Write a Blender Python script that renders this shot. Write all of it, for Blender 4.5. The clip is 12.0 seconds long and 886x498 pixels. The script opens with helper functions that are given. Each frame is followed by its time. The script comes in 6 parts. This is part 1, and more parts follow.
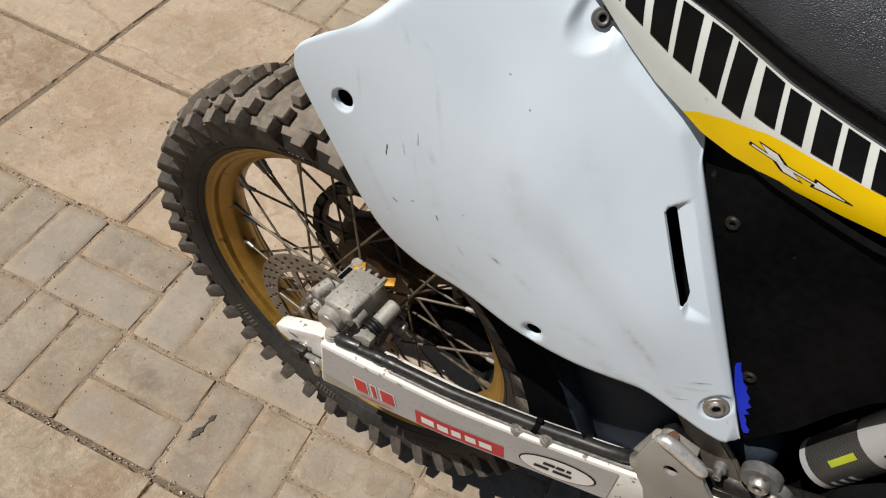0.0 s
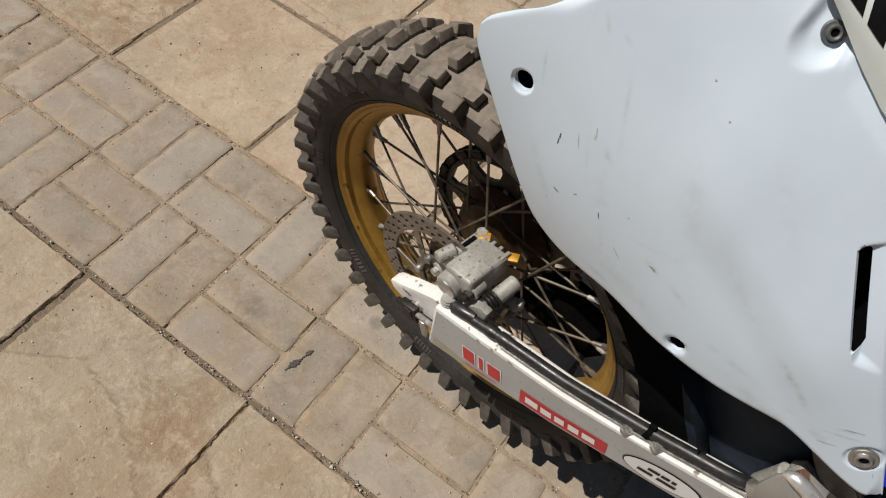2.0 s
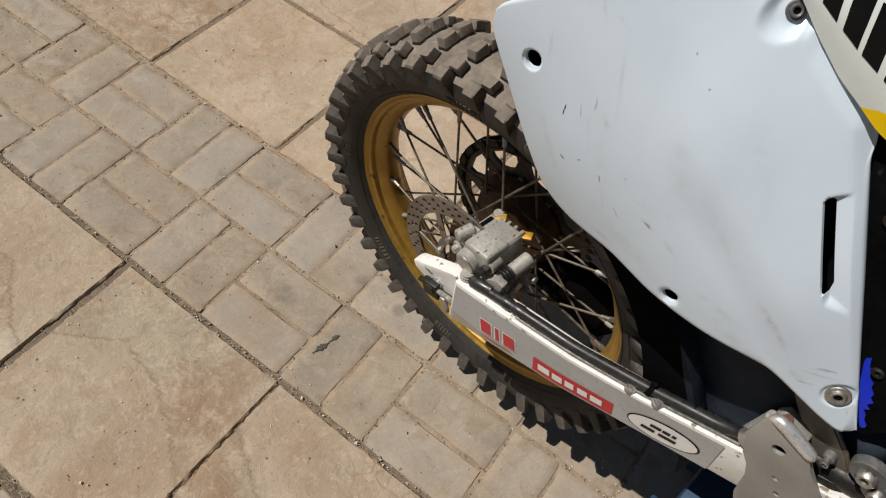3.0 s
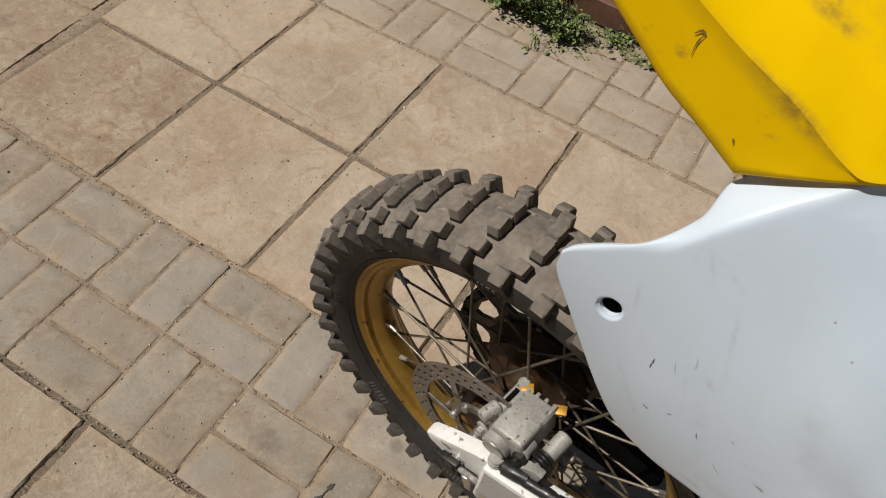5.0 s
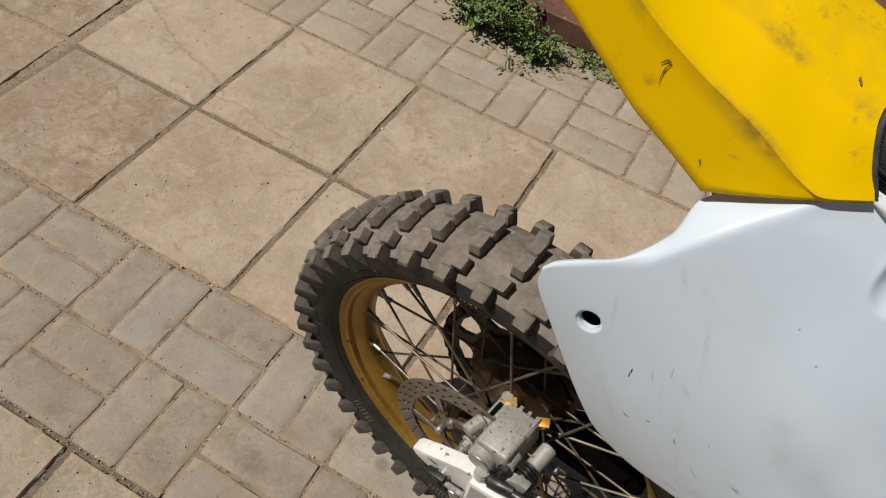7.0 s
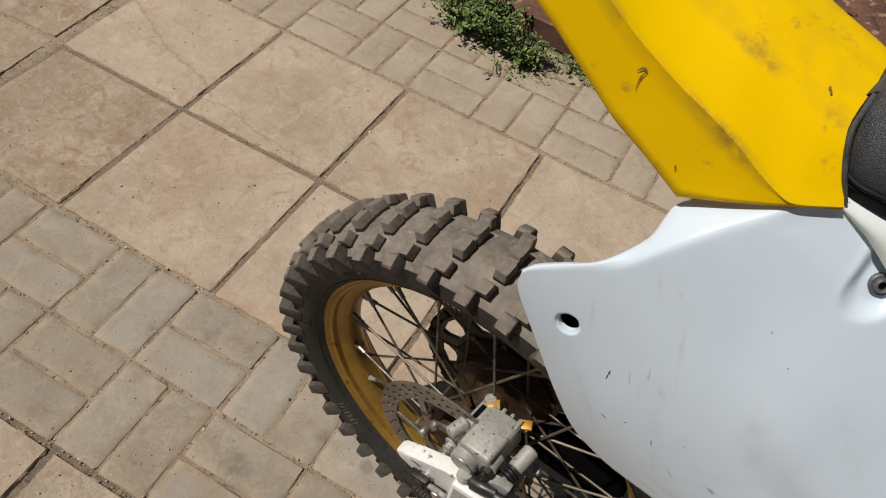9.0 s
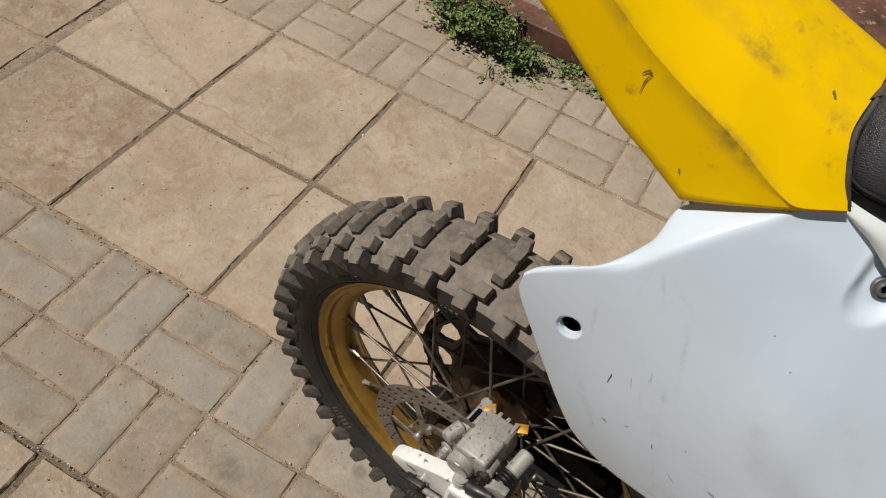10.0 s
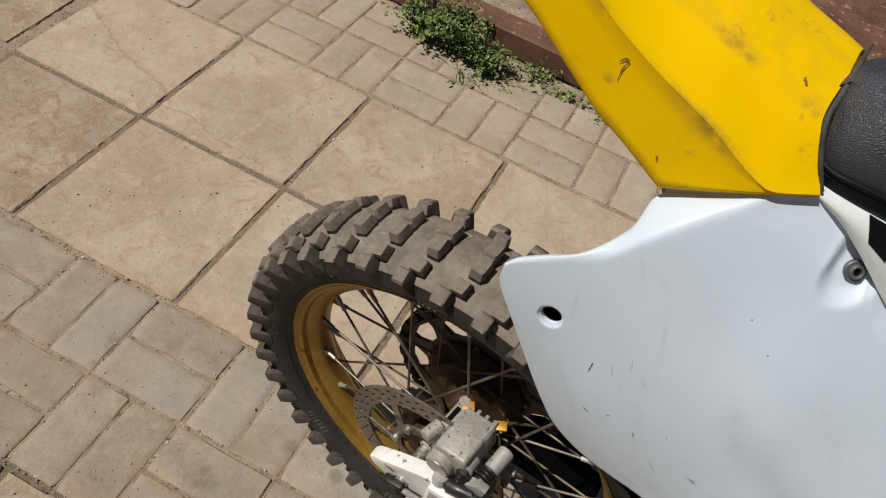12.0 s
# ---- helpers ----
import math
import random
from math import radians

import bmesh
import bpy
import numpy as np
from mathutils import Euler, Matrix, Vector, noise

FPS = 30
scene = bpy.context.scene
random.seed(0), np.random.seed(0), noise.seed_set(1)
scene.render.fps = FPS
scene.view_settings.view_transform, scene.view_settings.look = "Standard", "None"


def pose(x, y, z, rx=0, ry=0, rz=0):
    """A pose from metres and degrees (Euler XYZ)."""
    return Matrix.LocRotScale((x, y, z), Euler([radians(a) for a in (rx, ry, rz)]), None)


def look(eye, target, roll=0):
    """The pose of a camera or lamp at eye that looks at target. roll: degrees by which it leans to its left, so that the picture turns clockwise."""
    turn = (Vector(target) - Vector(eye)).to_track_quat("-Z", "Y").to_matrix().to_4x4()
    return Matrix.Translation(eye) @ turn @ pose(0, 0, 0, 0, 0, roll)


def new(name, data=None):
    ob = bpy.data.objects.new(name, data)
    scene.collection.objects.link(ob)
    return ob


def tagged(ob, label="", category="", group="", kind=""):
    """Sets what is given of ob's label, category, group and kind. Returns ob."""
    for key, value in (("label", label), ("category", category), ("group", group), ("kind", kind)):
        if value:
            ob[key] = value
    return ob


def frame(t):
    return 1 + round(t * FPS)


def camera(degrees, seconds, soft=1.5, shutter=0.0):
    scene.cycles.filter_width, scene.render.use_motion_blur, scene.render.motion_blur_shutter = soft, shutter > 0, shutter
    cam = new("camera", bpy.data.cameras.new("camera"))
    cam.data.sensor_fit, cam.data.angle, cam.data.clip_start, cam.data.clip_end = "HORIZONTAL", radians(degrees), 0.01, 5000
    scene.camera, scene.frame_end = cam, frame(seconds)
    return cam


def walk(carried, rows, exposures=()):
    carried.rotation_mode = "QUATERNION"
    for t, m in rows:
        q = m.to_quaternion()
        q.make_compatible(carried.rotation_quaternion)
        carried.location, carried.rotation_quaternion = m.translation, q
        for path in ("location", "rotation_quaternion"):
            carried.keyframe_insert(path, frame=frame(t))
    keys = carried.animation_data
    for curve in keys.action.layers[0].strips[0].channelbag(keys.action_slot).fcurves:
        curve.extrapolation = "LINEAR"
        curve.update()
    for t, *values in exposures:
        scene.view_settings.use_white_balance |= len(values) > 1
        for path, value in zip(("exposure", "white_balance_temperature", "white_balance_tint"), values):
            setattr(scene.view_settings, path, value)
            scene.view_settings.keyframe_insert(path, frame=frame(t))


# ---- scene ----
cam = camera(63.8, 12.0, soft=1.2)
PATH = [
    (0, (1.282, -0.5982, 1.2132), (0.9294, 0.5519, -0.36), 10.99),
    (0.5, (1.2425, -0.5902, 1.2102), (0.848, 0.4283, -0.36), 11.31),
    (1, (1.2353, -0.5947, 1.2109), (0.8284, 0.3461, -0.36), 11.86),
    (1.5, (1.2265, -0.5962, 1.2098), (0.807, 0.3014, -0.36), 11.84),
    (2, (1.2204, -0.597, 1.2101), (0.7718, 0.2814, -0.36), 11.26),
    (2.5, (1.2307, -0.6144, 1.2275), (0.7406, 0.2675, -0.36), 10.01),
    (3, (1.2641, -0.6625, 1.2469), (0.7355, 0.243, -0.36), 8.79),
    (3.5, (1.197, -0.6372, 1.2487), (0.6582, 0.2995, -0.36), 8.23),
    (3.7, (1.1353, -0.5969, 1.2366), (0.6033, 0.3455, -0.36), 8.04),
    (5.3, (1.0796, -0.5312, 1.2476), (0.6208, 0.5464, -0.36), 9.66),
    (5.5, (1.078, -0.5355, 1.2496), (0.6229, 0.5568, -0.36), 9.81),
    (6, (1.0839, -0.5399, 1.2604), (0.6237, 0.5838, -0.36), 9.71),
    (6.5, (1.0878, -0.5422, 1.2651), (0.6282, 0.6032, -0.36), 9.79),
    (7, (1.0821, -0.5454, 1.2619), (0.6258, 0.6091, -0.36), 10.13),
    (9, (1.0881, -0.5468, 1.2669), (0.6511, 0.6419, -0.36), 11.56),
    (9.5, (1.0862, -0.5435, 1.2645), (0.6552, 0.657, -0.36), 12.02),
    (10, (1.081, -0.5498, 1.263), (0.6626, 0.6666, -0.36), 12.72),
    (10.5, (1.0781, -0.5526, 1.2605), (0.6731, 0.6761, -0.36), 13.25),
    (11, (1.0795, -0.565, 1.2476), (0.6891, 0.6857, -0.36), 13.64),
    (11.5, (1.0843, -0.5575, 1.2576), (0.7118, 0.7116, -0.36), 14.34),
    (12, (1.0796, -0.5597, 1.2551), (0.7235, 0.7254, -0.36), 14.58),
]
walk(cam, [(t, look(eye, target, roll)) for t, eye, target, roll in PATH],
     exposures=[(0, 0.10), (1.5, 0.0), (3.5, -0.02), (5.5, -0.18), (7, -0.16), (12, -0.14)])

# world and light -------------------------------------------------------
BIKE_X, BIKE_Y, BIKE_TURN = 1.0273, -0.1151, math.degrees(-0.14)
SUN_EAST, SUN_NORTH = 0.45, 0.36          # shift of a shadow per metre of height, along and across the motorbike
fwd = Vector((math.cos(-0.14), math.sin(-0.14), 0))
lft = Vector((-math.sin(-0.14), math.cos(-0.14), 0))
to_sun = (Vector((0, 0, 1)) - fwd * SUN_EAST - lft * SUN_NORTH).normalized()
sun = new("sun", bpy.data.lights.new("sun", "SUN"))
sun.data.energy, sun.data.angle, sun.data.color = 4.75, radians(0.53), (1.0, 0.955, 0.89)
sun.rotation_mode = "QUATERNION"
sun.rotation_quaternion = to_sun.to_track_quat("Z", "Y")
world = bpy.data.worlds.new("sky")
scene.world = world
world.use_nodes = True
wn = world.node_tree.nodes
sky = wn.new("ShaderNodeTexSky")
sky.sky_type, sky.sun_disc = "NISHITA", False
sky.sun_elevation = math.asin(to_sun.z)
sky.sun_rotation = math.atan2(to_sun.x, to_sun.y)
world.node_tree.links.new(sky.outputs[0], wn["Background"].inputs[0])
wn["Background"].inputs[1].default_value = 0.027


# materials ---------------------------------------------------------------
def material(name, dark, light, rough=0.6, metal=0.0, grain=60.0, blotch=6.0, bump=0.1, depth=0.001,
             rough_vary=0.1, speck=None, speck_scale=40.0, speck_cut=0.68, coat=0.0, island=0.0, per_object=0.0, sheen=0.0, spec=0.5):
    """A surface whose colour runs between two tones by coarse and fine noise, with fine relief, and specks of a third tone."""
    m = bpy.data.materials.new(name)
    m.use_nodes = True
    nt = m.node_tree
    N, L = nt.nodes, nt.links
    bs = N["Principled BSDF"]
    tc = N.new("ShaderNodeTexCoord")
    src = tc.outputs["Object"]
    if per_object:
        info = N.new("ShaderNodeObjectInfo")
        shift = N.new("ShaderNodeVectorMath")
        shift.operation = "MULTIPLY_ADD"
        L.new(info.outputs["Random"], shift.inputs[0])
        shift.inputs[1].default_value = (37.0, 53.0, 11.0)
        L.new(src, shift.inputs[2])
        src = shift.outputs[0]
    n1 = N.new("ShaderNodeTexNoise")
    n1.inputs["Scale"].default_value, n1.inputs["Detail"].default_value = blotch, 5
    n2 = N.new("ShaderNodeTexNoise")
    n2.inputs["Scale"].default_value, n2.inputs["Detail"].default_value = grain, 4
    L.new(src, n1.inputs["Vector"])
    L.new(src, n2.inputs["Vector"])
    mix = N.new("ShaderNodeMath")
    mix.operation = "MULTIPLY_ADD"
    L.new(n2.outputs[0], mix.inputs[0])
    mix.inputs[1].default_value = 0.45
    half = N.new("ShaderNodeMath")
    half.operation = "MULTIPLY"
    L.new(n1.outputs[0], half.inputs[0])
    half.inputs[1].default_value = 0.75
    L.new(half.outputs[0], mix.inputs[2])
    fac = mix.outputs[0]
    if per_object or island:
        add = N.new("ShaderNodeMath")
        add.operation = "MULTIPLY_ADD"
        if per_object:
            L.new(info.outputs["Random"], add.inputs[0])
            add.inputs[1].default_value = per_object
        else:
            geo = N.new("ShaderNodeNewGeometry")
            L.new(geo.outputs["Random Per Island"], add.inputs[0])
            add.inputs[1].default_value = island
        shiftv = N.new("ShaderNodeMath")
        shiftv.operation = "SUBTRACT"
        L.new(fac, shiftv.inputs[0])
        shiftv.inputs[1].default_value = 0.5 * (per_object or island)
        L.new(shiftv.outputs[0], add.inputs[2])
        fac = add.outputs[0]
    ramp = N.new("ShaderNodeValToRGB")
    ramp.color_ramp.elements[0].position, ramp.color_ramp.elements[0].color = 0.38, (*dark, 1)
    ramp.color_ramp.elements[1].position, ramp.color_ramp.elements[1].color = 0.80, (*light, 1)
    L.new(fac, ramp.inputs[0])
    col = ramp.outputs[0]
    if speck:
        n3 = N.new("ShaderNodeTexNoise")
        n3.inputs["Scale"].default_value, n3.inputs["Detail"].default_value = speck_scale, 3
        L.new(src, n3.inputs["Vector"])
        cut = N.new("ShaderNodeMapRange")
        cut.inputs[1].default_value, cut.inputs[2].default_value = speck_cut, speck_cut + 0.06
        L.new(n3.outputs[0], cut.inputs[0])
        mc = N.new("ShaderNodeMix")
        mc.data_type = "RGBA"
        L.new(cut.outputs[0], mc.inputs["Factor"])
        L.new(col, mc.inputs[6])
        mc.inputs[7].default_value = (*speck, 1)
        col = mc.outputs[2]
    L.new(col, bs.inputs["Base Color"])
    rr = N.new("ShaderNodeMapRange")
    L.new(n2.outputs[0], rr.inputs[0])
    rr.inputs[1].default_value, rr.inputs[2].default_value = 0.3, 0.7
    rr.inputs[3].default_value, rr.inputs[4].default_value = max(0.03, rough - rough_vary), min(1.0, rough + rough_vary)
    L.new(rr.outputs[0], bs.inputs["Roughness"])
    bs.inputs["Metallic"].default_value = metal
    bs.inputs["Specular IOR Level"].default_value = spec
    bs.inputs["Coat Weight"].default_value = coat
    bs.inputs["Sheen Weight"].default_value = sheen
    if bump:
        b = N.new("ShaderNodeBump")
        b.inputs["Strength"].default_value, b.inputs["Distance"].default_value = bump, depth
        L.new(mix.outputs[0], b.inputs["Height"])
        L.new(b.outputs[0], bs.inputs["Normal"])
    return m


def paving(name, dark, light, streak, fine, bump, depth, per_object, streak_cut, pits, speckle=0.12, flakes=0.0, soil=0.55, greys=0.15, patchy=0.55, swirl=0.25, smudge=0.0):
    """Weathered stone or concrete: broad tone, brown streaks, salt-and-pepper grain, dark pits, riven relief; each piece its own."""
    m = bpy.data.materials.new(name)
    m.use_nodes = True
    nt = m.node_tree
    N, L = nt.nodes, nt.links
    bs = N["Principled BSDF"]
    tc, info = N.new("ShaderNodeTexCoord"), N.new("ShaderNodeObjectInfo")
    shift = N.new("ShaderNodeVectorMath")
    shift.operation = "MULTIPLY_ADD"
    L.new(info.outputs["Random"], shift.inputs[0])
    shift.inputs[1].default_value = (37.0, 53.0, 11.0)
    L.new(tc.outputs["Object"], shift.inputs[2])

    def tex(scale, detail, rough=0.55, distort=0.0):
        n = N.new("ShaderNodeTexNoise")
        n.inputs["Scale"].default_value, n.inputs["Detail"].default_value = scale, detail
        n.inputs["Roughness"].default_value, n.inputs["Distortion"].default_value = rough, distort
        L.new(shift.outputs[0], n.inputs["Vector"])
        return n.outputs[0]

    def span_of(src, a, b, c=0.0, d=1.0):
        r = N.new("ShaderNodeMapRange")
        L.new(src, r.inputs[0])
        for k, v in zip((1, 2, 3, 4), (a, b, c, d)):
            r.inputs[k].default_value = v
        return r.outputs[0]

    def blend(fac, a, b, mode="MIX"):
        x = N.new("ShaderNodeMix")
        x.data_type, x.blend_type = "RGBA", mode
        if isinstance(fac, float):
            x.inputs["Factor"].default_value = fac
        else:
            L.new(fac, x.inputs["Factor"])
        for k, v in ((6, a), (7, b)):
            if isinstance(v, tuple):
                x.inputs[k].default_value = (*v, 1)
            else:
                L.new(v, x.inputs[k])
        return x.outputs[2]

    broad, mid, grain = tex(5.0, 6, 0.6), tex(19.0, 7, 0.66, swirl), tex(fine, 4, 0.75)
    col = blend(span_of(broad, 0.32, 0.68), dark, light)
    earth = span_of(tex(2.6, 6, 0.62, 0.6), 0.49, 0.66, 0.0, soil)
    col = blend(earth, col, streak)
    pale = span_of(tex(11.0, 6, 0.66, swirl), 0.54, 0.70, 0.0, 0.5)
    col = blend(pale, col, tuple(min(1.0, 1.18 * c) for c in light))
    col = blend(span_of(mid, streak_cut, streak_cut + 0.16, 0.0, 0.75), col, streak)
    g = span_of(grain, 0.30, 0.70, 1 - speckle, 1 + speckle)
    gc = N.new("ShaderNodeCombineColor")
    for k in range(3):
        L.new(g, gc.inputs[k])
    col = blend(1.0, col, gc.outputs[0], "MULTIPLY")
    each = span_of(info.outputs["Random"], 0.0, 1.0, 1 - per_object, 1 + per_object)
    # some pieces are greyer than others
    grey = N.new("ShaderNodeMath")
    grey.operation = "MULTIPLY"
    L.new(span_of(info.outputs["Random"], 0.35, 0.9, 0.0, greys), grey.inputs[0])
    L.new(span_of(tex(7.0, 5, 0.65), 0.40, 0.60, 0.2, 1.0), grey.inputs[1])
    mean = sum(dark) / 3 + 0.02
    col = blend(grey.outputs[0], col, (mean * 1.15, mean * 1.03, mean * 0.895))
    ec = N.new("ShaderNodeCombineColor")
    for k in range(3):
        L.new(each, ec.inputs[k])
    col = blend(1.0, col, ec.outputs[0], "MULTIPLY")
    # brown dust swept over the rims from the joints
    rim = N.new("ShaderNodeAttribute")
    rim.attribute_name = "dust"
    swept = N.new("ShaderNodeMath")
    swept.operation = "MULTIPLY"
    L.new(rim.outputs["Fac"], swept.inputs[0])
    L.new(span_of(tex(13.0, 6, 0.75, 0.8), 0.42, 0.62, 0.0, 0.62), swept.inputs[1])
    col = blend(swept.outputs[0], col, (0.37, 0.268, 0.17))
    if smudge:
        # dull oily smudges, a hand wide or smaller
        col = blend(span_of(tex(8.0, 4, 0.55, 0.4), 0.60, 0.70, 0.0, smudge), col, tuple(0.62 * c for c in dark))
        # round drips that have soaked in, a finger wide
        drip = N.new("ShaderNodeTexVoronoi")
        drip.inputs["Scale"].default_value = 11
        wavy = N.new("ShaderNodeVectorMath")
        wavy.operation = "MULTIPLY_ADD"
        L.new(tex(40.0, 3), wavy.inputs[0])
        wavy.inputs[1].default_value = (0.02, 0.02, 0.02)
        L.new(shift.outputs[0], wavy.inputs[2])
        L.new(wavy.outputs[0], drip.inputs["Vector"])
        soaked = N.new("ShaderNodeMath")
        soaked.operation = "MULTIPLY"
        L.new(span_of(drip.outputs["Distance"], 0.09, 0.20, 1.0, 0.0), soaked.inputs[0])
        sep = N.new("ShaderNodeSeparateColor")
        L.new(drip.outputs["Color"], sep.inputs[0])
        L.new(span_of(sep.outputs[0], 0.55, 1.0, 0.0, smudge), soaked.inputs[1])
        col = blend(soaked.outputs[0], col, tuple(0.55 * c for c in dark))
    # a browner layer where the skin has come off
    skin = N.new("ShaderNodeAttribute")
    skin.attribute_name = "flaked"
    under = N.new("ShaderNodeMath")
    under.operation = "MULTIPLY"
    L.new(skin.outputs["Fac"], under.inputs[0])
    under.inputs[1].default_value = 0.45
    col = blend(under.outputs[0], col, tuple(0.5 * (p + q) for p, q in zip(streak, light)))
    # a darker line along the step
    step_of = N.new("ShaderNodeMath")
    step_of.operation = "MULTIPLY"
    L.new(span_of(skin.outputs["Fac"], 0.05, 0.5), step_of.inputs[0])
    L.new(span_of(skin.outputs["Fac"], 0.5, 0.95, 0.45, 0.0), step_of.inputs[1])
    col = blend(step_of.outputs[0], col, tuple(0.6 * c for c in streak))
    # chalky flakes with hard edges
    chalk = span_of(tex(46.0, 6, 0.8, 0.5), 0.550, 0.575, 0.0, patchy)
    col = blend(chalk, col, tuple(min(1.0, 1.25 * c) for c in light))
    grime = span_of(tex(62.0, 6, 0.8, 0.3), 0.565, 0.59, 0.0, patchy)
    col = blend(grime, col, tuple(0.6 * c for c in dark))
    vor = N.new("ShaderNodeTexVoronoi")
    vor.inputs["Scale"].default_value = pits
    L.new(shift.outputs[0], vor.inputs["Vector"])
    pit = span_of(vor.outputs["Distance"], 0.05, 0.13, 1.0, 0.0)
    gate = span_of(tex(9.0, 2), 0.52, 0.6)
    both = N.new("ShaderNodeMath")
    both.operation = "MULTIPLY"
    L.new(pit, both.inputs[0])
    L.new(gate, both.inputs[1])
    col = blend(both.outputs[0], col, tuple(0.4 * c for c in dark))
    if flakes:
        # outlines of flaked-off layers
        level = tex(4.2, 3, 0.55, 0.3)
        off = N.new("ShaderNodeMath")
        off.operation = "SUBTRACT"
        L.new(level, off.inputs[0])
        off.inputs[1].default_value = 0.5
        dist = N.new("ShaderNodeMath")
        dist.operation = "ABSOLUTE"
        L.new(off.outputs[0], dist.inputs[0])
        line = span_of(dist.outputs[0], 0.001, 0.005, flakes, 0.0)
        part_of = N.new("ShaderNodeMath")
        part_of.operation = "MULTIPLY"
        L.new(line, part_of.inputs[0])
        L.new(span_of(tex(3.0, 2), 0.50, 0.55), part_of.inputs[1])
        col = blend(part_of.outputs[0], col, tuple(0.55 * c for c in dark))
    L.new(col, bs.inputs["Base Color"])
    bs.inputs["Roughness"].default_value = 0.88
    bs.inputs["Specular IOR Level"].default_value = 0.25
    add = N.new("ShaderNodeMath")
    add.operation = "MULTIPLY_ADD"
    L.new(grain, add.inputs[0])
    add.inputs[1].default_value = 0.16
    L.new(mid, add.inputs[2])
    b = N.new("ShaderNodeBump")
    b.inputs["Strength"].default_value, b.inputs["Distance"].default_value = bump, depth
    L.new(add.outputs[0], b.inputs["Height"])
    L.new(b.outputs[0], bs.inputs["Normal"])
    return m


M_SLAB = paving("sandstone_slab", (0.335, 0.264, 0.188), (0.455, 0.365, 0.271), (0.320, 0.218, 0.141), 140, 0.6, 0.005, 0.06, 0.51, 30, 0.09, 0.22, patchy=0.16, swirl=1.1)
M_SLAB_STAINED = paving("stained_slab", (0.275, 0.213, 0.148), (0.395, 0.313, 0.229), (0.250, 0.164, 0.100), 140, 0.7, 0.006, 0.04, 0.47, 26, 0.10, 0.3, soil=0.8, patchy=0.28, swirl=1.4)
M_SLAB_WORN = paving("weathered_slab", (0.265, 0.214, 0.154), (0.425, 0.352, 0.265), (0.262, 0.177, 0.112), 190, 0.8, 0.007, 0.05, 0.50, 38, 0.14, 0.3, soil=1.0, patchy=0.24, swirl=0.8)
M_PAVER = paving("concrete_paver", (0.243, 0.204, 0.158), (0.342, 0.291, 0.229), (0.238, 0.171, 0.111), 200, 0.6, 0.003, 0.10, 0.53, 44, 0.11, greys=0.70, patchy=0.16, swirl=0.9, smudge=0.55)
M_PAVER_PALE = paving("pale_paver", (0.300, 0.245, 0.182), (0.395, 0.325, 0.247), (0.285, 0.205, 0.135), 200, 0.6, 0.003, 0.06, 0.55, 44, 0.09, greys=0.30, patchy=0.12, swirl=0.9, smudge=0.18)
M_SAND = material("joint_sand", (0.162, 0.119, 0.080), (0.360, 0.273, 0.190), 0.95, grain=300, blotch=22, bump=0.9, depth=0.004, speck=(0.110, 0.079, 0.053), speck_scale=120, speck_cut=0.60)
sand_nodes, sand_links = M_SAND.node_tree.nodes, M_SAND.node_tree.links
sand_bsdf = sand_nodes["Principled BSDF"]
earth_at, earth_mix, earth_noise = sand_nodes.new("ShaderNodeAttribute"), sand_nodes.new("ShaderNodeMix"), sand_nodes.new("ShaderNodeTexNoise")
earth_at.attribute_name, earth_mix.data_type = "earth", "RGBA"
earth_noise.inputs["Scale"].default_value, earth_noise.inputs["Detail"].default_value = 260, 4
earth_ramp = sand_nodes.new("ShaderNodeValToRGB")
earth_ramp.color_ramp.elements[0].position, earth_ramp.color_ramp.elements[0].color = 0.40, (0.060, 0.044, 0.029, 1)
earth_ramp.color_ramp.elements[1].position, earth_ramp.color_ramp.elements[1].color = 0.66, (0.270, 0.205, 0.140, 1)
sand_links.new(earth_noise.outputs[0], earth_ramp.inputs[0])
sand_col = sand_bsdf.inputs["Base Color"].links[0].from_socket
sand_links.new(earth_at.outputs["Fac"], earth_mix.inputs["Factor"])
sand_links.new(sand_col, earth_mix.inputs[6])
sand_links.new(earth_ramp.outputs[0], earth_mix.inputs[7])
sand_links.new(earth_mix.outputs[2], sand_bsdf.inputs["Base Color"])
M_RUBBER = material("dusty_rubber", (0.082, 0.068, 0.055), (0.250, 0.211, 0.170), 0.8, grain=160, blotch=26, bump=0.7, depth=0.0014,
                    speck=(0.25, 0.215, 0.18), speck_scale=60, speck_cut=0.63)
M_RUBBER_SIDE = material("worn_shaded_rubber", (0.032, 0.028, 0.024), (0.115, 0.099, 0.083), 0.75, spec=0.25, grain=160, blotch=24, bump=0.6, depth=0.0012,
                         speck=(0.16, 0.14, 0.12), speck_scale=70, speck_cut=0.66)
M_RUBBER_DARK = material("bare_and_shaded_rubber", (0.011, 0.0105, 0.010), (0.040, 0.036, 0.032), 0.6, spec=0.3, grain=160, blotch=16, bump=0.4, depth=0.001)
M_GOLD = material("gold_anodised", (0.26, 0.145, 0.022), (0.42, 0.25, 0.05), 0.42, 0.55, grain=90, blotch=14, bump=0.05,
                  speck=(0.16, 0.08, 0.02), speck_scale=45, speck_cut=0.66)
M_PAINT = material("white_paint", (0.62, 0.60, 0.56), (0.80, 0.79, 0.76), 0.4, grain=120, blotch=14, bump=0.08,
                   speck=(0.22, 0.18, 0.14), speck_scale=75, speck_cut=0.635)
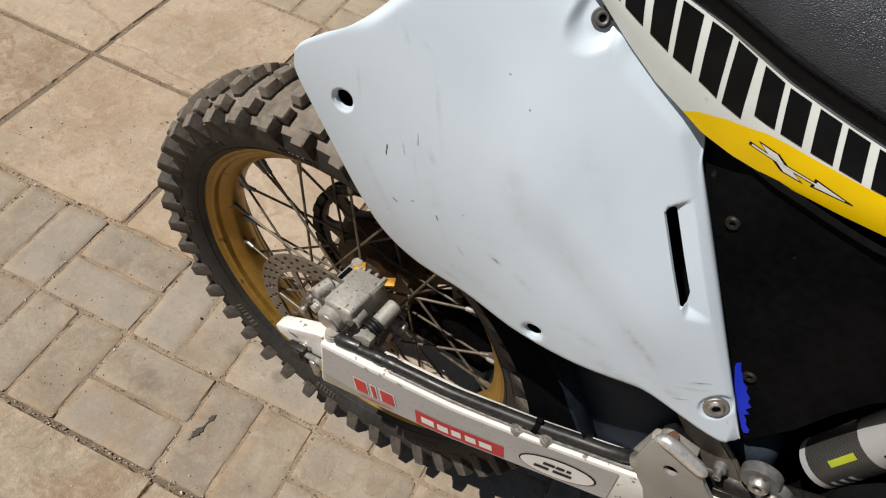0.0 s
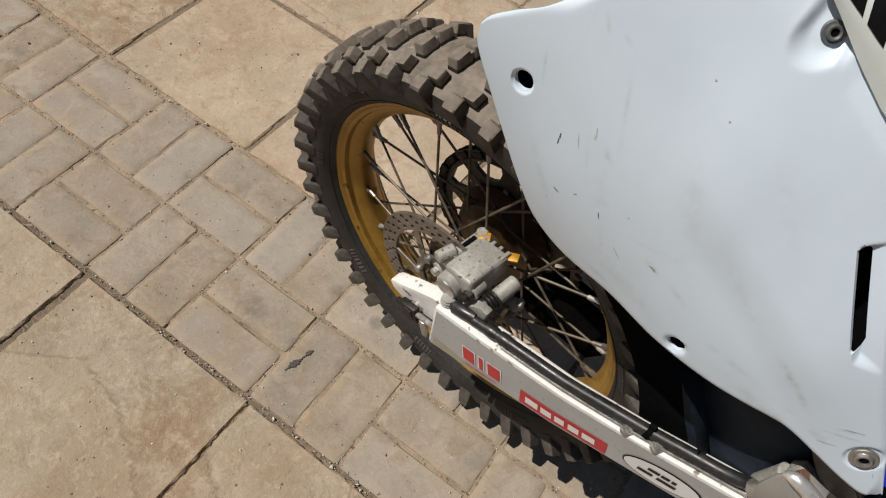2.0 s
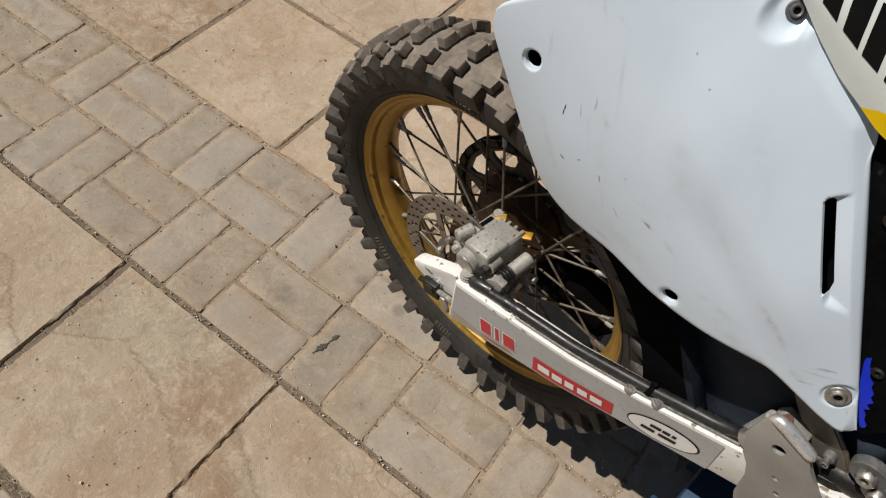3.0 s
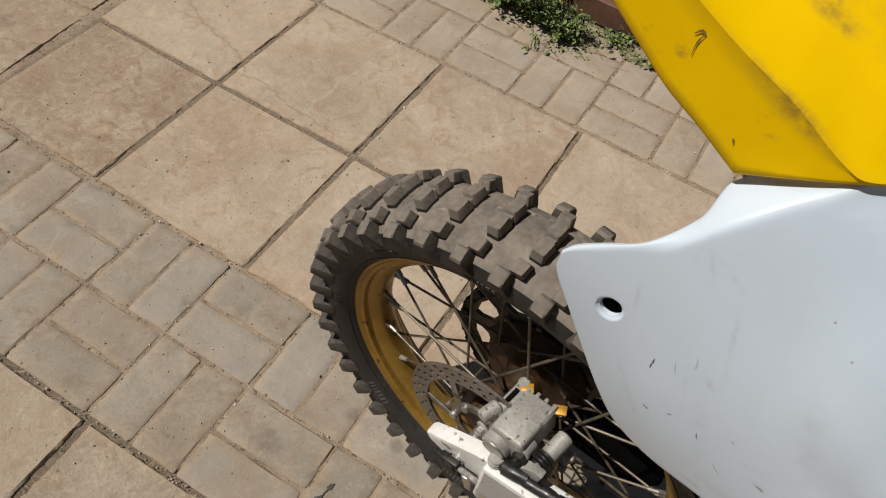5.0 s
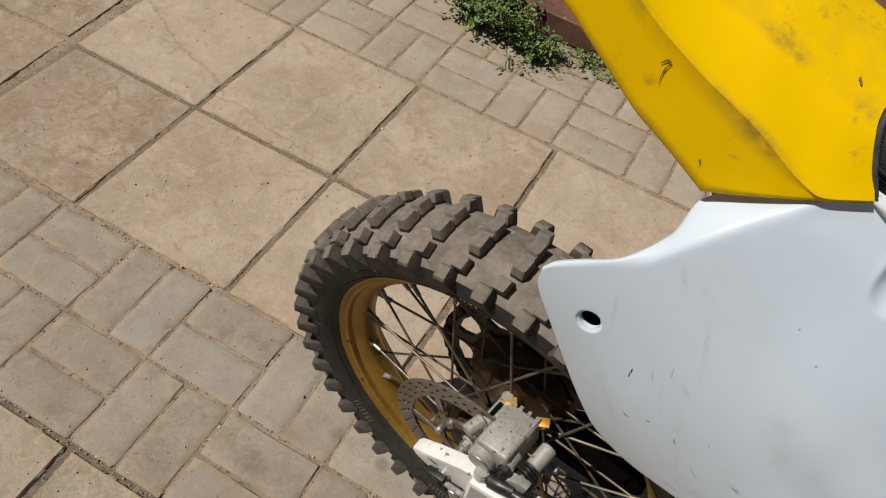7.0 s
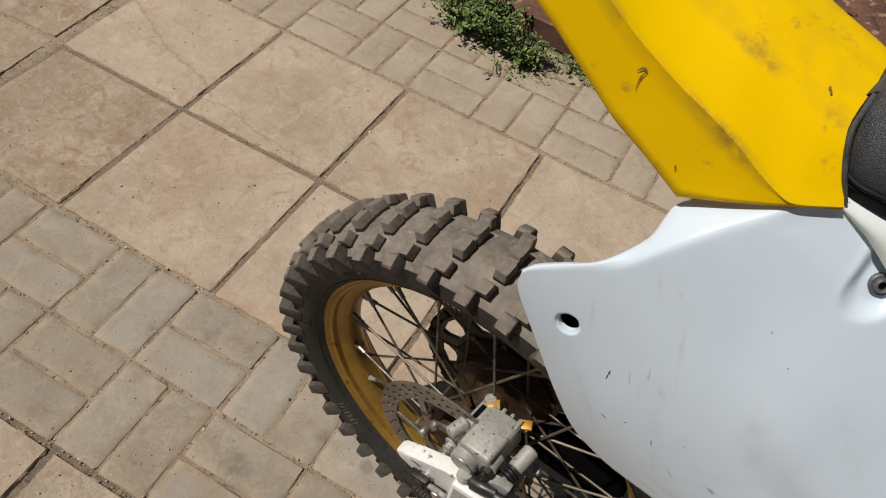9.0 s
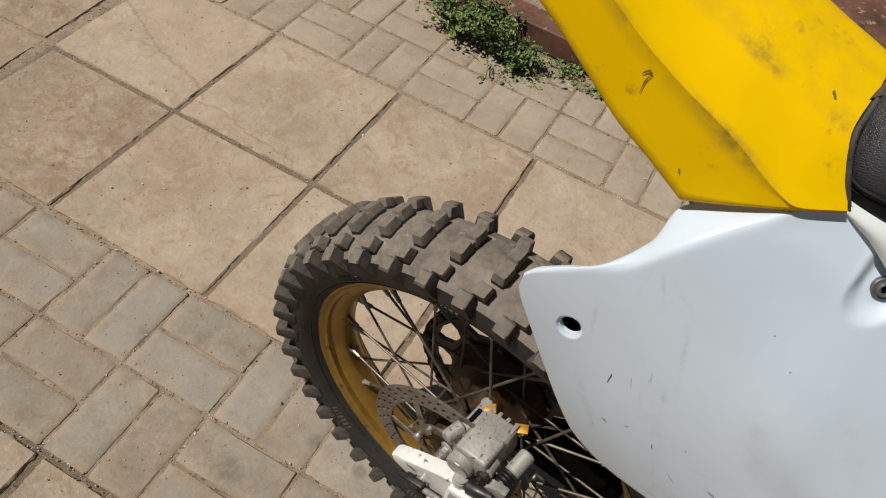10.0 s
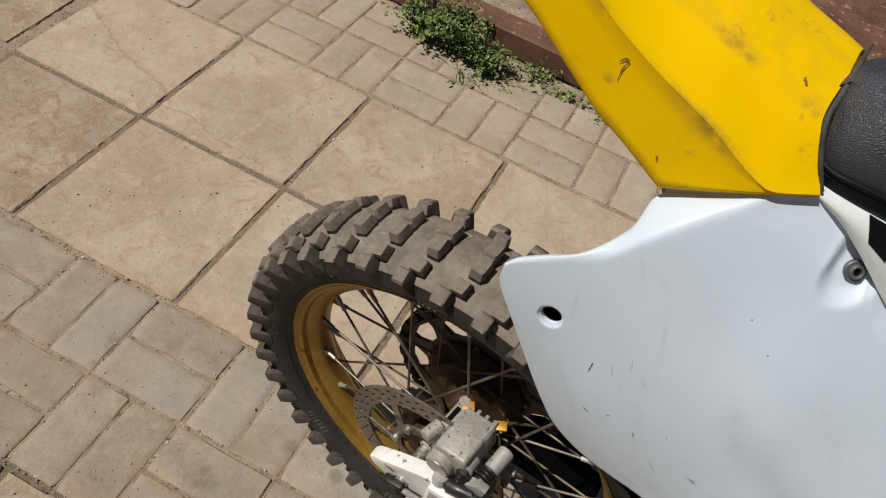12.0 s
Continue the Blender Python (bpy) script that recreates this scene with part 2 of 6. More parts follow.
M_YELLOW_TRIM = material("yellow_trim", (0.80, 0.52, 0.0), (0.90, 0.61, 0.002), 0.38, spec=0.25, grain=70, blotch=8, bump=0.03,
                    speck=(0.40, 0.25, 0.03), speck_scale=17, speck_cut=0.69)


def grubby(name, base, dirt, rough, spots_of=0.45, tone_of=(0.90, 0.88, 0.85), spec=0.15, break_up=(70, 0.36, 0.62), spot_scale=38, spot_cut=0.62):
    """Plastic with a layer of rubbed-in dirt, whose strength lies on the mesh as the attribute "dirt"."""
    m = bpy.data.materials.new(name)
    m.use_nodes = True
    nt = m.node_tree
    N, L = nt.nodes, nt.links
    bs = N["Principled BSDF"]
    tc, at = N.new("ShaderNodeTexCoord"), N.new("ShaderNodeAttribute")
    at.attribute_name = "dirt"

    def tex(scale, detail, rough_=0.6):
        n = N.new("ShaderNodeTexNoise")
        n.inputs["Scale"].default_value, n.inputs["Detail"].default_value, n.inputs["Roughness"].default_value = scale, detail, rough_
        L.new(tc.outputs["Object"], n.inputs["Vector"])
        return n.outputs[0]

    def ramped(src, a, b, c, d):
        r = N.new("ShaderNodeMapRange")
        L.new(src, r.inputs[0])
        for k, v in zip((1, 2, 3, 4), (a, b, c, d)):
            r.inputs[k].default_value = v
        return r.outputs[0]
    scale = N.new("ShaderNodeMath")
    scale.operation = "MULTIPLY"
    L.new(at.outputs["Fac"], scale.inputs[0])
    L.new(ramped(tex(break_up[0], 5, 0.7), break_up[1], break_up[2], 0.1, 1.5), scale.inputs[1])
    spots = ramped(tex(spot_scale, 4, 0.7), spot_cut, spot_cut + 0.12, 0.0, spots_of)
    top = N.new("ShaderNodeMath")
    top.operation, top.use_clamp = "ADD", True
    L.new(scale.outputs[0], top.inputs[0])
    L.new(spots, top.inputs[1])
    mx = N.new("ShaderNodeMix")
    mx.data_type = "RGBA"
    L.new(top.outputs[0], mx.inputs["Factor"])
    mx.inputs[6].default_value, mx.inputs[7].default_value = (*base, 1), (*dirt, 1)
    tone = N.new("ShaderNodeMix")
    tone.data_type = "RGBA"
    L.new(ramped(tex(9, 4), 0.35, 0.65, 0.0, 1.0), tone.inputs["Factor"])
    L.new(mx.outputs[2], tone.inputs[6])
    dim = N.new("ShaderNodeMix")
    dim.data_type, dim.blend_type = "RGBA", "MULTIPLY"
    dim.inputs["Factor"].default_value = 1.0
    L.new(mx.outputs[2], dim.inputs[6])
    dim.inputs[7].default_value = (*tone_of, 1)
    L.new(dim.outputs[2], tone.inputs[7])
    L.new(tone.outputs[2], bs.inputs["Base Color"])
    bs.inputs["Specular IOR Level"].default_value = spec
    L.new(ramped(top.outputs[0], 0.0, 1.0, rough, 0.75), bs.inputs["Roughness"])
    b = N.new("ShaderNodeBump")
    b.inputs["Strength"].default_value, b.inputs["Distance"].default_value = 0.06, 0.0006
    L.new(tex(160, 3), b.inputs["Height"])
    L.new(b.outputs[0], bs.inputs["Normal"])
    return m


M_WHITE = grubby("white_plastic", (0.602, 0.683, 0.762), (0.33, 0.30, 0.26), 0.28, 0.22, (0.93, 0.935, 0.94), 0.5, (90, 0.40, 0.60), 55, 0.68)
M_YELLOW = grubby("yellow_plastic", (0.83, 0.52, 0.0), (0.27, 0.165, 0.03), 0.45, 0.5, (0.93, 0.90, 0.85), 0.06)
M_BLACK = material("black_plastic", (0.0030, 0.0030, 0.0032), (0.0085, 0.0083, 0.0086), 0.6, spec=0.0, grain=140, blotch=12, bump=0.08,
                   speck=(0.03, 0.028, 0.026), speck_scale=55, speck_cut=0.74)


def leather(name, dark, light, rough):
    """Pebbled vinyl: small rounded cells in relief, worn paler on their tops."""
    m = material(name, dark, light, rough, bump=0.0)
    N, L = m.node_tree.nodes, m.node_tree.links
    bs = N["Principled BSDF"]
    tc, v, b = N.new("ShaderNodeTexCoord"), N.new("ShaderNodeTexVoronoi"), N.new("ShaderNodeBump")
    v.feature, v.inputs["Scale"].default_value = "SMOOTH_F1", 1400
    L.new(tc.outputs["Object"], v.inputs["Vector"])
    b.invert = True
    b.inputs["Strength"].default_value, b.inputs["Distance"].default_value = 0.9, 0.0008
    L.new(v.outputs["Distance"], b.inputs["Height"])
    L.new(b.outputs[0], bs.inputs["Normal"])
    bs.inputs["Specular IOR Level"].default_value = 0.5
    return m


M_SEAT = leather("black_vinyl", (0.020, 0.023, 0.030), (0.048, 0.053, 0.066), 0.42)
M_BINDING = material("grey_binding", (0.02, 0.019, 0.018), (0.085, 0.08, 0.075), 0.75, grain=300, blotch=60, bump=0.4)
M_VINYL = material("smooth_vinyl", (0.004, 0.004, 0.005), (0.011, 0.011, 0.012), 0.5, spec=0.1, grain=200, blotch=20, bump=0.1)
M_STEEL = material("dirty_steel", (0.30, 0.285, 0.265), (0.52, 0.50, 0.47), 0.42, 0.85, grain=160, blotch=25, bump=0.1,
                   speck=(0.12, 0.09, 0.06), speck_scale=60, speck_cut=0.66)
M_ALU = material("cast_aluminium", (0.215, 0.203, 0.180), (0.40, 0.385, 0.35), 0.55, 0.2, grain=300, blotch=30, bump=0.3, depth=0.0006,
                 speck=(0.12, 0.10, 0.08), speck_scale=170, speck_cut=0.64)
M_BRUSHED = material("brushed_aluminium", (0.26, 0.25, 0.235), (0.40, 0.39, 0.37), 0.48, 0.35, grain=420, blotch=14, bump=0.12, depth=0.0003)
M_STRAP = material("stained_alloy", (0.105, 0.090, 0.074), (0.21, 0.185, 0.155), 0.5, 0.4, grain=260, blotch=16, bump=0.15, depth=0.0004)
M_DULL = material("dull_steel", (0.085, 0.085, 0.084), (0.19, 0.19, 0.187), 0.5, 0.4, grain=220, blotch=40, bump=0.12)
M_BRIGHT = material("worn_bright_aluminium", (0.55, 0.54, 0.52), (0.80, 0.79, 0.77), 0.34, 0.7, grain=200, blotch=30, bump=0.1)
M_DARKSTEEL = material("dark_steel", (0.013, 0.012, 0.011), (0.04, 0.036, 0.031), 0.5, 0.6, grain=200, blotch=30, bump=0.15)
M_DISC = material("disc_steel", (0.15, 0.125, 0.10), (0.27, 0.235, 0.20), 0.42, 0.7, grain=160, blotch=25, bump=0.1, speck=(0.09, 0.06, 0.035), speck_scale=50, speck_cut=0.63)
M_SPIDER = material("dusty_dark_alloy", (0.035, 0.029, 0.023), (0.145, 0.120, 0.092), 0.55, 0.35, grain=140, blotch=30, bump=0.15)
M_HUB = material("gold_hub", (0.012, 0.008, 0.006), (0.085, 0.043, 0.014), 0.5, 0.4, grain=110, blotch=40, bump=0.1)
M_TAB = material("gold_coating", (0.35, 0.16, 0.015), (0.62, 0.33, 0.04), 0.45, 0.3, grain=150, blotch=60, bump=0.1)
M_SPOKE = material("spoke_steel", (0.035, 0.029, 0.023), (0.22, 0.18, 0.13), 0.5, 0.5, grain=120, blotch=18, bump=0.05)
M_HOSE = material("rubber_hose", (0.009, 0.009, 0.0095), (0.026, 0.025, 0.024), 0.4, grain=160, blotch=20, bump=0.1)
M_FLAP = material("dark_blue_plastic", (0.005, 0.008, 0.014), (0.030, 0.040, 0.056), 0.65, spec=0.12, grain=80, blotch=9, bump=0.15,
                  speck=(0.09, 0.09, 0.09), speck_scale=24, speck_cut=0.70)
M_BLUE = material("blue_tape", (0.005, 0.02, 0.55), (0.01, 0.05, 0.85), 0.5, bump=0.05)
M_GREYDECAL = material("grey_decal", (0.34, 0.338, 0.335), (0.43, 0.428, 0.425), 0.35, grain=120, blotch=12, bump=0.03)
M_RED = material("red_decal", (0.42, 0.012, 0.02), (0.56, 0.025, 0.035), 0.4, bump=0.02)
M_DECALWHITE = material("white_decal", (0.68, 0.67, 0.65), (0.8, 0.79, 0.78), 0.4, bump=0.02)
M_INK = material("black_decal", (0.003, 0.003, 0.0035), (0.007, 0.007, 0.0075), 0.35, spec=0.15, bump=0.02)
M_CREAM = material("cream_plastic", (0.615, 0.650, 0.625), (0.71, 0.745, 0.715), 0.35, grain=80, blotch=9, bump=0.03,
                   speck=(0.45, 0.42, 0.33), speck_scale=40, speck_cut=0.73)
M_RUST = material("rusty_steel", (0.07, 0.032, 0.02), (0.19, 0.09, 0.055), 0.75, 0.1, grain=80, blotch=9, bump=0.5, depth=0.002,
                  speck=(0.32, 0.19, 0.13), speck_scale=25, speck_cut=0.62)
M_LEAF = material("weed_leaf", (0.048, 0.088, 0.018), (0.205, 0.275, 0.070), 0.55, grain=60, blotch=20, bump=0.0, island=0.5)
M_STALK = material("weed_stalk", (0.10, 0.13, 0.04), (0.28, 0.27, 0.11), 0.7, grain=60, blotch=20, bump=0.0)
M_CHIP = material("grit", (0.30, 0.245, 0.19), (0.66, 0.59, 0.50), 0.9, grain=60, blotch=20, bump=0.0, island=0.6)


# mesh helpers ---------------------------------------------------------------
def part(name, bm, mat, parent=None, label="", smooth=True, angle=35):
    """Links a bmesh as one mesh object under a thing or a part."""
    bmesh.ops.recalc_face_normals(bm, faces=bm.faces)
    if bm.calc_volume(signed=True) < 0:
        bmesh.ops.reverse_faces(bm, faces=bm.faces)
    me = bpy.data.meshes.new(name)
    bm.to_mesh(me)
    bm.free()
    if mat:
        me.materials.append(mat)
    if smooth:
        me.polygons.foreach_set("use_smooth", [True] * len(me.polygons))
        me.set_sharp_from_angle(angle=radians(angle))
    ob = new(name, me)
    ob.parent = parent
    if label:
        tagged(ob, label)
    return ob


def mesh_part(name, verts, faces, mat, parent=None, label="", smooth=True, angle=35):
    bm = bmesh.new()
    vs = [bm.verts.new(v) for v in verts]
    for f in faces:
        try:
            bm.faces.new([vs[i] for i in f])
        except ValueError:
            pass
    return part(name, bm, mat, parent, label, smooth, angle)


def box(bm, m, sx, sy, sz, bevel=0.0, seg=2):
    """A bevelled box of that size at the pose m."""
    r = bmesh.ops.create_cube(bm, size=1.0)
    bmesh.ops.scale(bm, vec=(sx, sy, sz), verts=r["verts"])
    vs = r["verts"]
    if bevel:
        es = list({e for v in vs for e in v.link_edges})
        b = bmesh.ops.bevel(bm, geom=es, offset=bevel, segments=seg, affect="EDGES", profile=0.5)
        vs = list({v for f in b["faces"] for v in f.verts} | {v for v in vs if v.is_valid})
        island = set(vs)
        grow = list(vs)
        while grow:
            v = grow.pop()
            for e in v.link_edges:
                o = e.other_vert(v)
                if o not in island:
                    island.add(o)
                    grow.append(o)
        vs = list(island)
    bmesh.ops.transform(bm, matrix=m, verts=vs)
    return vs


def rod(bm, a, b, r1, r2=None, n=16, bevel=0.0):
    """A round bar from a to b, with an edge bevel."""
    a, b = Vector(a), Vector(b)
    r2 = r1 if r2 is None else r2
    q = (b - a).to_track_quat("Z", "Y").to_matrix()
    l = (b - a).length
    prof = [(0, 0), (r1 - bevel, 0), (r1, bevel), (r2, l - bevel), (r2 - bevel, l), (0, l)] if bevel else [(0, 0), (r1, 0), (r2, l), (0, l)]
    rings = []
    for r, h in prof:
        if r <= 0:
            rings.append([bm.verts.new(a + q @ Vector((0, 0, h)))])
        else:
            rings.append([bm.verts.new(a + q @ Vector((r * math.cos(2 * math.pi * i / n), r * math.sin(2 * math.pi * i / n), h))) for i in range(n)])
    for p, s in zip(rings, rings[1:]):
        for i in range(n):
            j = (i + 1) % n
            if len(p) == 1:
                bm.faces.new((p[0], s[j], s[i]))
            elif len(s) == 1:
                bm.faces.new((p[i], p[j], s[0]))
            else:
                bm.faces.new((p[i], p[j], s[j], s[i]))


def smooth_path(pts, n=8):
    """Points along a smooth curve through the given ones."""
    p = [np.array(q, float) for q in pts]
    p = [2 * p[0] - p[1]] + p + [2 * p[-1] - p[-2]]
    out = []
    for i in range(1, len(p) - 2):
        for k in range(n):
            t = k / n
            out.append(0.5 * (2 * p[i] + (p[i + 1] - p[i - 1]) * t + (2 * p[i - 1] - 5 * p[i] + 4 * p[i + 1] - p[i + 2]) * t * t
                              + (3 * p[i] - p[i - 1] - 3 * p[i + 1] + p[i + 2]) * t ** 3))
    out.append(p[-2])
    return out


def tube(bm, pts, r, n=12, smooth=8):
    """A round hose along a smooth curve; r is one radius or one for each point."""
    path = smooth_path(pts, smooth) if smooth else [np.array(q, float) for q in pts]
    if hasattr(r, "__len__"):
        rs = [float(q[0]) for q in smooth_path([(v, 0, 0) for v in r], smooth)]
    else:
        rs = [r] * len(path)
    rings = []
    up = Vector((0.13, 0.31, 0.94))
    for i, p in enumerate(path):
        d = Vector(path[min(i + 1, len(path) - 1)] - path[max(i - 1, 0)]).normalized()
        a = d.cross(up).normalized()
        b = d.cross(a)
        rings.append([bm.verts.new(Vector(p) + (a * math.cos(2 * math.pi * k / n) + b * math.sin(2 * math.pi * k / n)) * rs[i]) for k in range(n)])
    for p, s in zip(rings, rings[1:]):
        for i in range(n):
            bm.faces.new((p[i], p[(i + 1) % n], s[(i + 1) % n], s[i]))
    bm.faces.new(rings[0])
    bm.faces.new(rings[-1])


def lathe(bm, prof, n, closed=True, centre=(0, 0, 0)):
    """A ring about the y axis; prof: points (radius, y)."""
    rings = []
    for i in range(n):
        a = 2 * math.pi * i / n
        rings.append([bm.verts.new((centre[0] + r * math.cos(a), centre[1] + y, centre[2] + r * math.sin(a))) for r, y in prof])
    k = len(prof)
    for i in range(n):
        p, s = rings[i], rings[(i + 1) % n]
        for j in range(k if closed else k - 1):
            bm.faces.new((p[j], p[(j + 1) % k], s[(j + 1) % k], s[j]))


def plate(bm, outline, y0, y1, bevel=0.0):
    """A flat plate: an outline of (x, z) between two y."""
    a = [bm.verts.new((x, y0, z)) for x, z in outline]
    b = [bm.verts.new((x, y1, z)) for x, z in outline]
    f0, f1 = bm.faces.new(a), bm.faces.new(list(reversed(b)))
    n = len(a)
    for i in range(n):
        bm.faces.new((a[i], a[(i + 1) % n], b[(i + 1) % n], b[i]))
    if bevel:
        es = list(set(f0.edges) | set(f1.edges))
        bmesh.ops.bevel(bm, geom=es, offset=bevel, segments=2, affect="EDGES", profile=0.5)


def carve(ob, cutters):
    """Cuts closed meshes out of an object's mesh, for good."""
    obs = []
    for bm in cutters:
        bmesh.ops.recalc_face_normals(bm, faces=bm.faces)
        if bm.calc_volume(signed=True) < 0:
            bmesh.ops.reverse_faces(bm, faces=bm.faces)
        me = bpy.data.meshes.new("cutter")
        bm.to_mesh(me)
        bm.free()
        c = new("cutter", me)
        c.parent = ob.parent
        md = ob.modifiers.new("cut", "BOOLEAN")
        md.operation, md.object, md.solver, md.use_self = "DIFFERENCE", c, "EXACT", True
        obs.append(c)
    bpy.context.view_layer.update()
    dg = bpy.context.evaluated_depsgraph_get()
    me = bpy.data.meshes.new_from_object(ob.evaluated_get(dg))
    ob.modifiers.clear()
    ob.data = me
    for c in obs:
        bpy.data.objects.remove(c)
    me.polygons.foreach_set("use_smooth", [True] * len(me.polygons))
    me.set_sharp_from_angle(angle=radians(32))


# paving ---------------------------------------------------------------------
NEAR_SLOPE = 0.017                        # the near courses run a degree askew


def askew(x):
    return NEAR_SLOPE * (x - 0.4)


def joint_level(x, y):
    """Height of the sand: near the top between pavers, sunk along the slab edges."""
    v = y - askew(x) if y < -0.03 else y
    deep = min(abs(v - e) for e in (-0.793, -0.388, 0.0, 0.388, 0.797, 1.203))
    slab_zone = -0.79 < v < -0.39 or 0.01 < v < 0.79
    base = (-0.0060 if v < 0.1 else -0.0034) if slab_zone or deep < 0.012 else -0.0030
    if v > 0.79:
        base = -0.0030
    k = 1.0 if slab_zone else 0.45
    return base + k * 0.0016 * noise.noise(Vector((x * 7, y * 7, 4.0))) + k * 0.0022 * noise.noise(Vector((x * 45, y * 45, 1.0))) + 0.0015 * noise.noise(Vector((x * 130, y * 130, 7.0)))


def ground_sheet():
    """One sheet of earth: fine round the motorbike, wide cells out to the horizon."""
    xs = [-400, -70, -20, -6, -2.5, -1.5] + span(-1.0, 2.9, 354) + [3.2, 3.8, 7, 20, 70, 400]
    ys = [-400, -70, -20, -6, -2.5, -1.6] + span(-1.1, 1.5, 240) + [1.8, 2.5, 4, 8, 20, 70, 400]
    bm = bmesh.new()

    def at(x, y):
        near = -1.0 <= x <= 2.9 and -1.1 <= y <= 1.5
        z = joint_level(x, y) if near else -0.006
        if y > 1.205 or x < -0.86:
            z += 0.006 + 0.008 * noise.noise(Vector((x * 9, y * 9, 3.0))) + 0.005 * noise.noise(Vector((x * 28, y * 28, 5.0))) - (0.004 if x < -0.86 else 0)
        return Vector((x, y, z))
    sheet(bm, at, xs, ys)
    layer = bm.verts.layers.float.new("earth")
    for v in bm.verts:
        w = v.co.y - askew(v.co.x) if v.co.y < -0.03 else v.co.y
        inside = -0.41 < v.co.x < 2.83
        v[layer] = 0.0 if not inside else 1.0 if -0.82 < w < -0.376 else 0.7 if 0.008 < w < 0.792 else 0.0
    return part("ground", bm, M_SAND)


def sheet(bm, fn, us, vs):
    """A grid of faces over a function of two parameters."""
    g = [[bm.verts.new(fn(u, v)) for v in vs] for u in us]
    for i in range(len(us) - 1):
        for j in range(len(vs) - 1):
            bm.faces.new((g[i][j], g[i + 1][j], g[i + 1][j + 1], g[i][j + 1]))
    return g


def span(a, b, n):
    return [a + (b - a) * i / n for i in range(n + 1)]


ground = ground_sheet()
tagged(ground, "sandy brown earth under and around the paving", "ground", kind="structure")
pavement = new("pavement")
tagged(pavement, "beige stone slabs with bands of grey-brown pavers in sandy joints", "pavement", kind="structure")


def ledge_level(x, y, line, w=0.004):
    """0 on one side of a ragged line across a slab, 1 on the other, with a short ramp between."""
    xs, ys = [p[0] for p in line], [p[1] for p in line]
    edge = float(np.interp(x, xs, ys)) + 0.007 * noise.noise(Vector((x * 40, 2.0, 0.5))) + 0.003 * noise.noise(Vector((x * 130, 5.0, 1.5)))
    return min(1.0, max(0.0, (y - edge) / w + 0.5))


def worn_block(sx, sy, seed, grid, rough, edge, rim, ledges=()):
    """One paving piece with a chamfered, chipped edge and an uneven top; ledges: lines where a thin layer has flaked off, and its depth."""
    rnd = random.Random(seed)
    nx, ny = grid
    bm = bmesh.new()
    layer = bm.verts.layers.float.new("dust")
    bare = bm.verts.layers.float.new("flaked")
    lip = 0.0032
    us = [0.0, lip / sx] + [lip / sx + (1 - 2 * lip / sx) * i / (nx - 2) for i in range(1, nx - 2)] + [1 - lip / sx, 1.0]
    vs_ = [0.0, lip / sy] + [lip / sy + (1 - 2 * lip / sy) * j / (ny - 2) for j in range(1, ny - 2)] + [1 - lip / sy, 1.0]
    vs = []
    for j in range(ny + 1):
        for i in range(nx + 1):
            x, y = (us[i] - 0.5) * sx, (vs_[j] - 0.5) * sy
            onx, ony = i in (0, nx), j in (0, ny)
            d = noise.noise(Vector((x * 9 + seed * 3.1, y * 9, seed))) * rough + noise.noise(Vector((x * 34 + seed, y * 34, seed * 2))) * rough * 0.4
            gone = 0.0
            for line, depth in ledges:
                k = ledge_level(x, y, line)
                gone = max(gone, k if depth > 0 else 1 - k)
                d -= abs(depth) * (k if depth > 0 else 1 - k)
            # corners and stretches of the edge are worn lower
            worn = 1.0 + 1.6 * max(0.0, noise.noise(Vector((x * 17 + seed, y * 17, seed * 0.7 + 3))))
            z = d - (edge * worn if onx or ony else 0)
            if onx:
                x += rnd.uniform(-rim, rim)
            if ony:
                y += rnd.uniform(-rim, rim)
            if onx and ony:
                x, y = x * (1 - 0.004 / sx), y * (1 - 0.004 / sy)
            vs.append(bm.verts.new((x, y, z)))
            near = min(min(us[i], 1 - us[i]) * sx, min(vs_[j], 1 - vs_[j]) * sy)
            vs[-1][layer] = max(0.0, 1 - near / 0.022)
            vs[-1][bare] = gone
    w = nx + 1
    for j in range(ny):
        for i in range(nx):
            bm.faces.new((vs[j * w + i], vs[j * w + i + 1], vs[(j + 1) * w + i + 1], vs[(j + 1) * w + i]))
    edge_loop = [vs[i] for i in range(w)] + [vs[j * w + nx] for j in range(1, ny + 1)] + [vs[ny * w + i] for i in range(nx - 1, -1, -1)] + [vs[j * w] for j in range(ny - 1, 0, -1)]
    low = [bm.verts.new((v.co.x, v.co.y, -0.03)) for v in edge_loop]
    for i in range(len(low)):
        j = (i + 1) % len(low)
        bm.faces.new((edge_loop[j], edge_loop[i], low[i], low[j]))
    me = bpy.data.meshes.new("piece")
    bmesh.ops.recalc_face_normals(bm, faces=bm.faces)
    bm.to_mesh(me)
    bm.free()
    me.polygons.foreach_set("use_smooth", [True] * len(me.polygons))
    me.set_sharp_from_angle(angle=radians(40))
    return me


def lay(name, me, mat, x, y, turn, rnd, wobble=0.35):
    if not me.materials:
        me.materials.append(mat)
    ob = new(name, me)
    ob.parent = pavement
    ob.matrix_basis = pose(x, y, rnd.uniform(-0.0012, 0.0012) + (0.001 if name == "slab" else 0.0), rnd.uniform(-0.25, 0.25) * (0.6 if name == "slab" else 1.0), rnd.uniform(-0.25, 0.25) * (0.6 if name == "slab" else 1.0), turn + rnd.uniform(-wobble, wobble))


SKEW = math.degrees(NEAR_SLOPE)


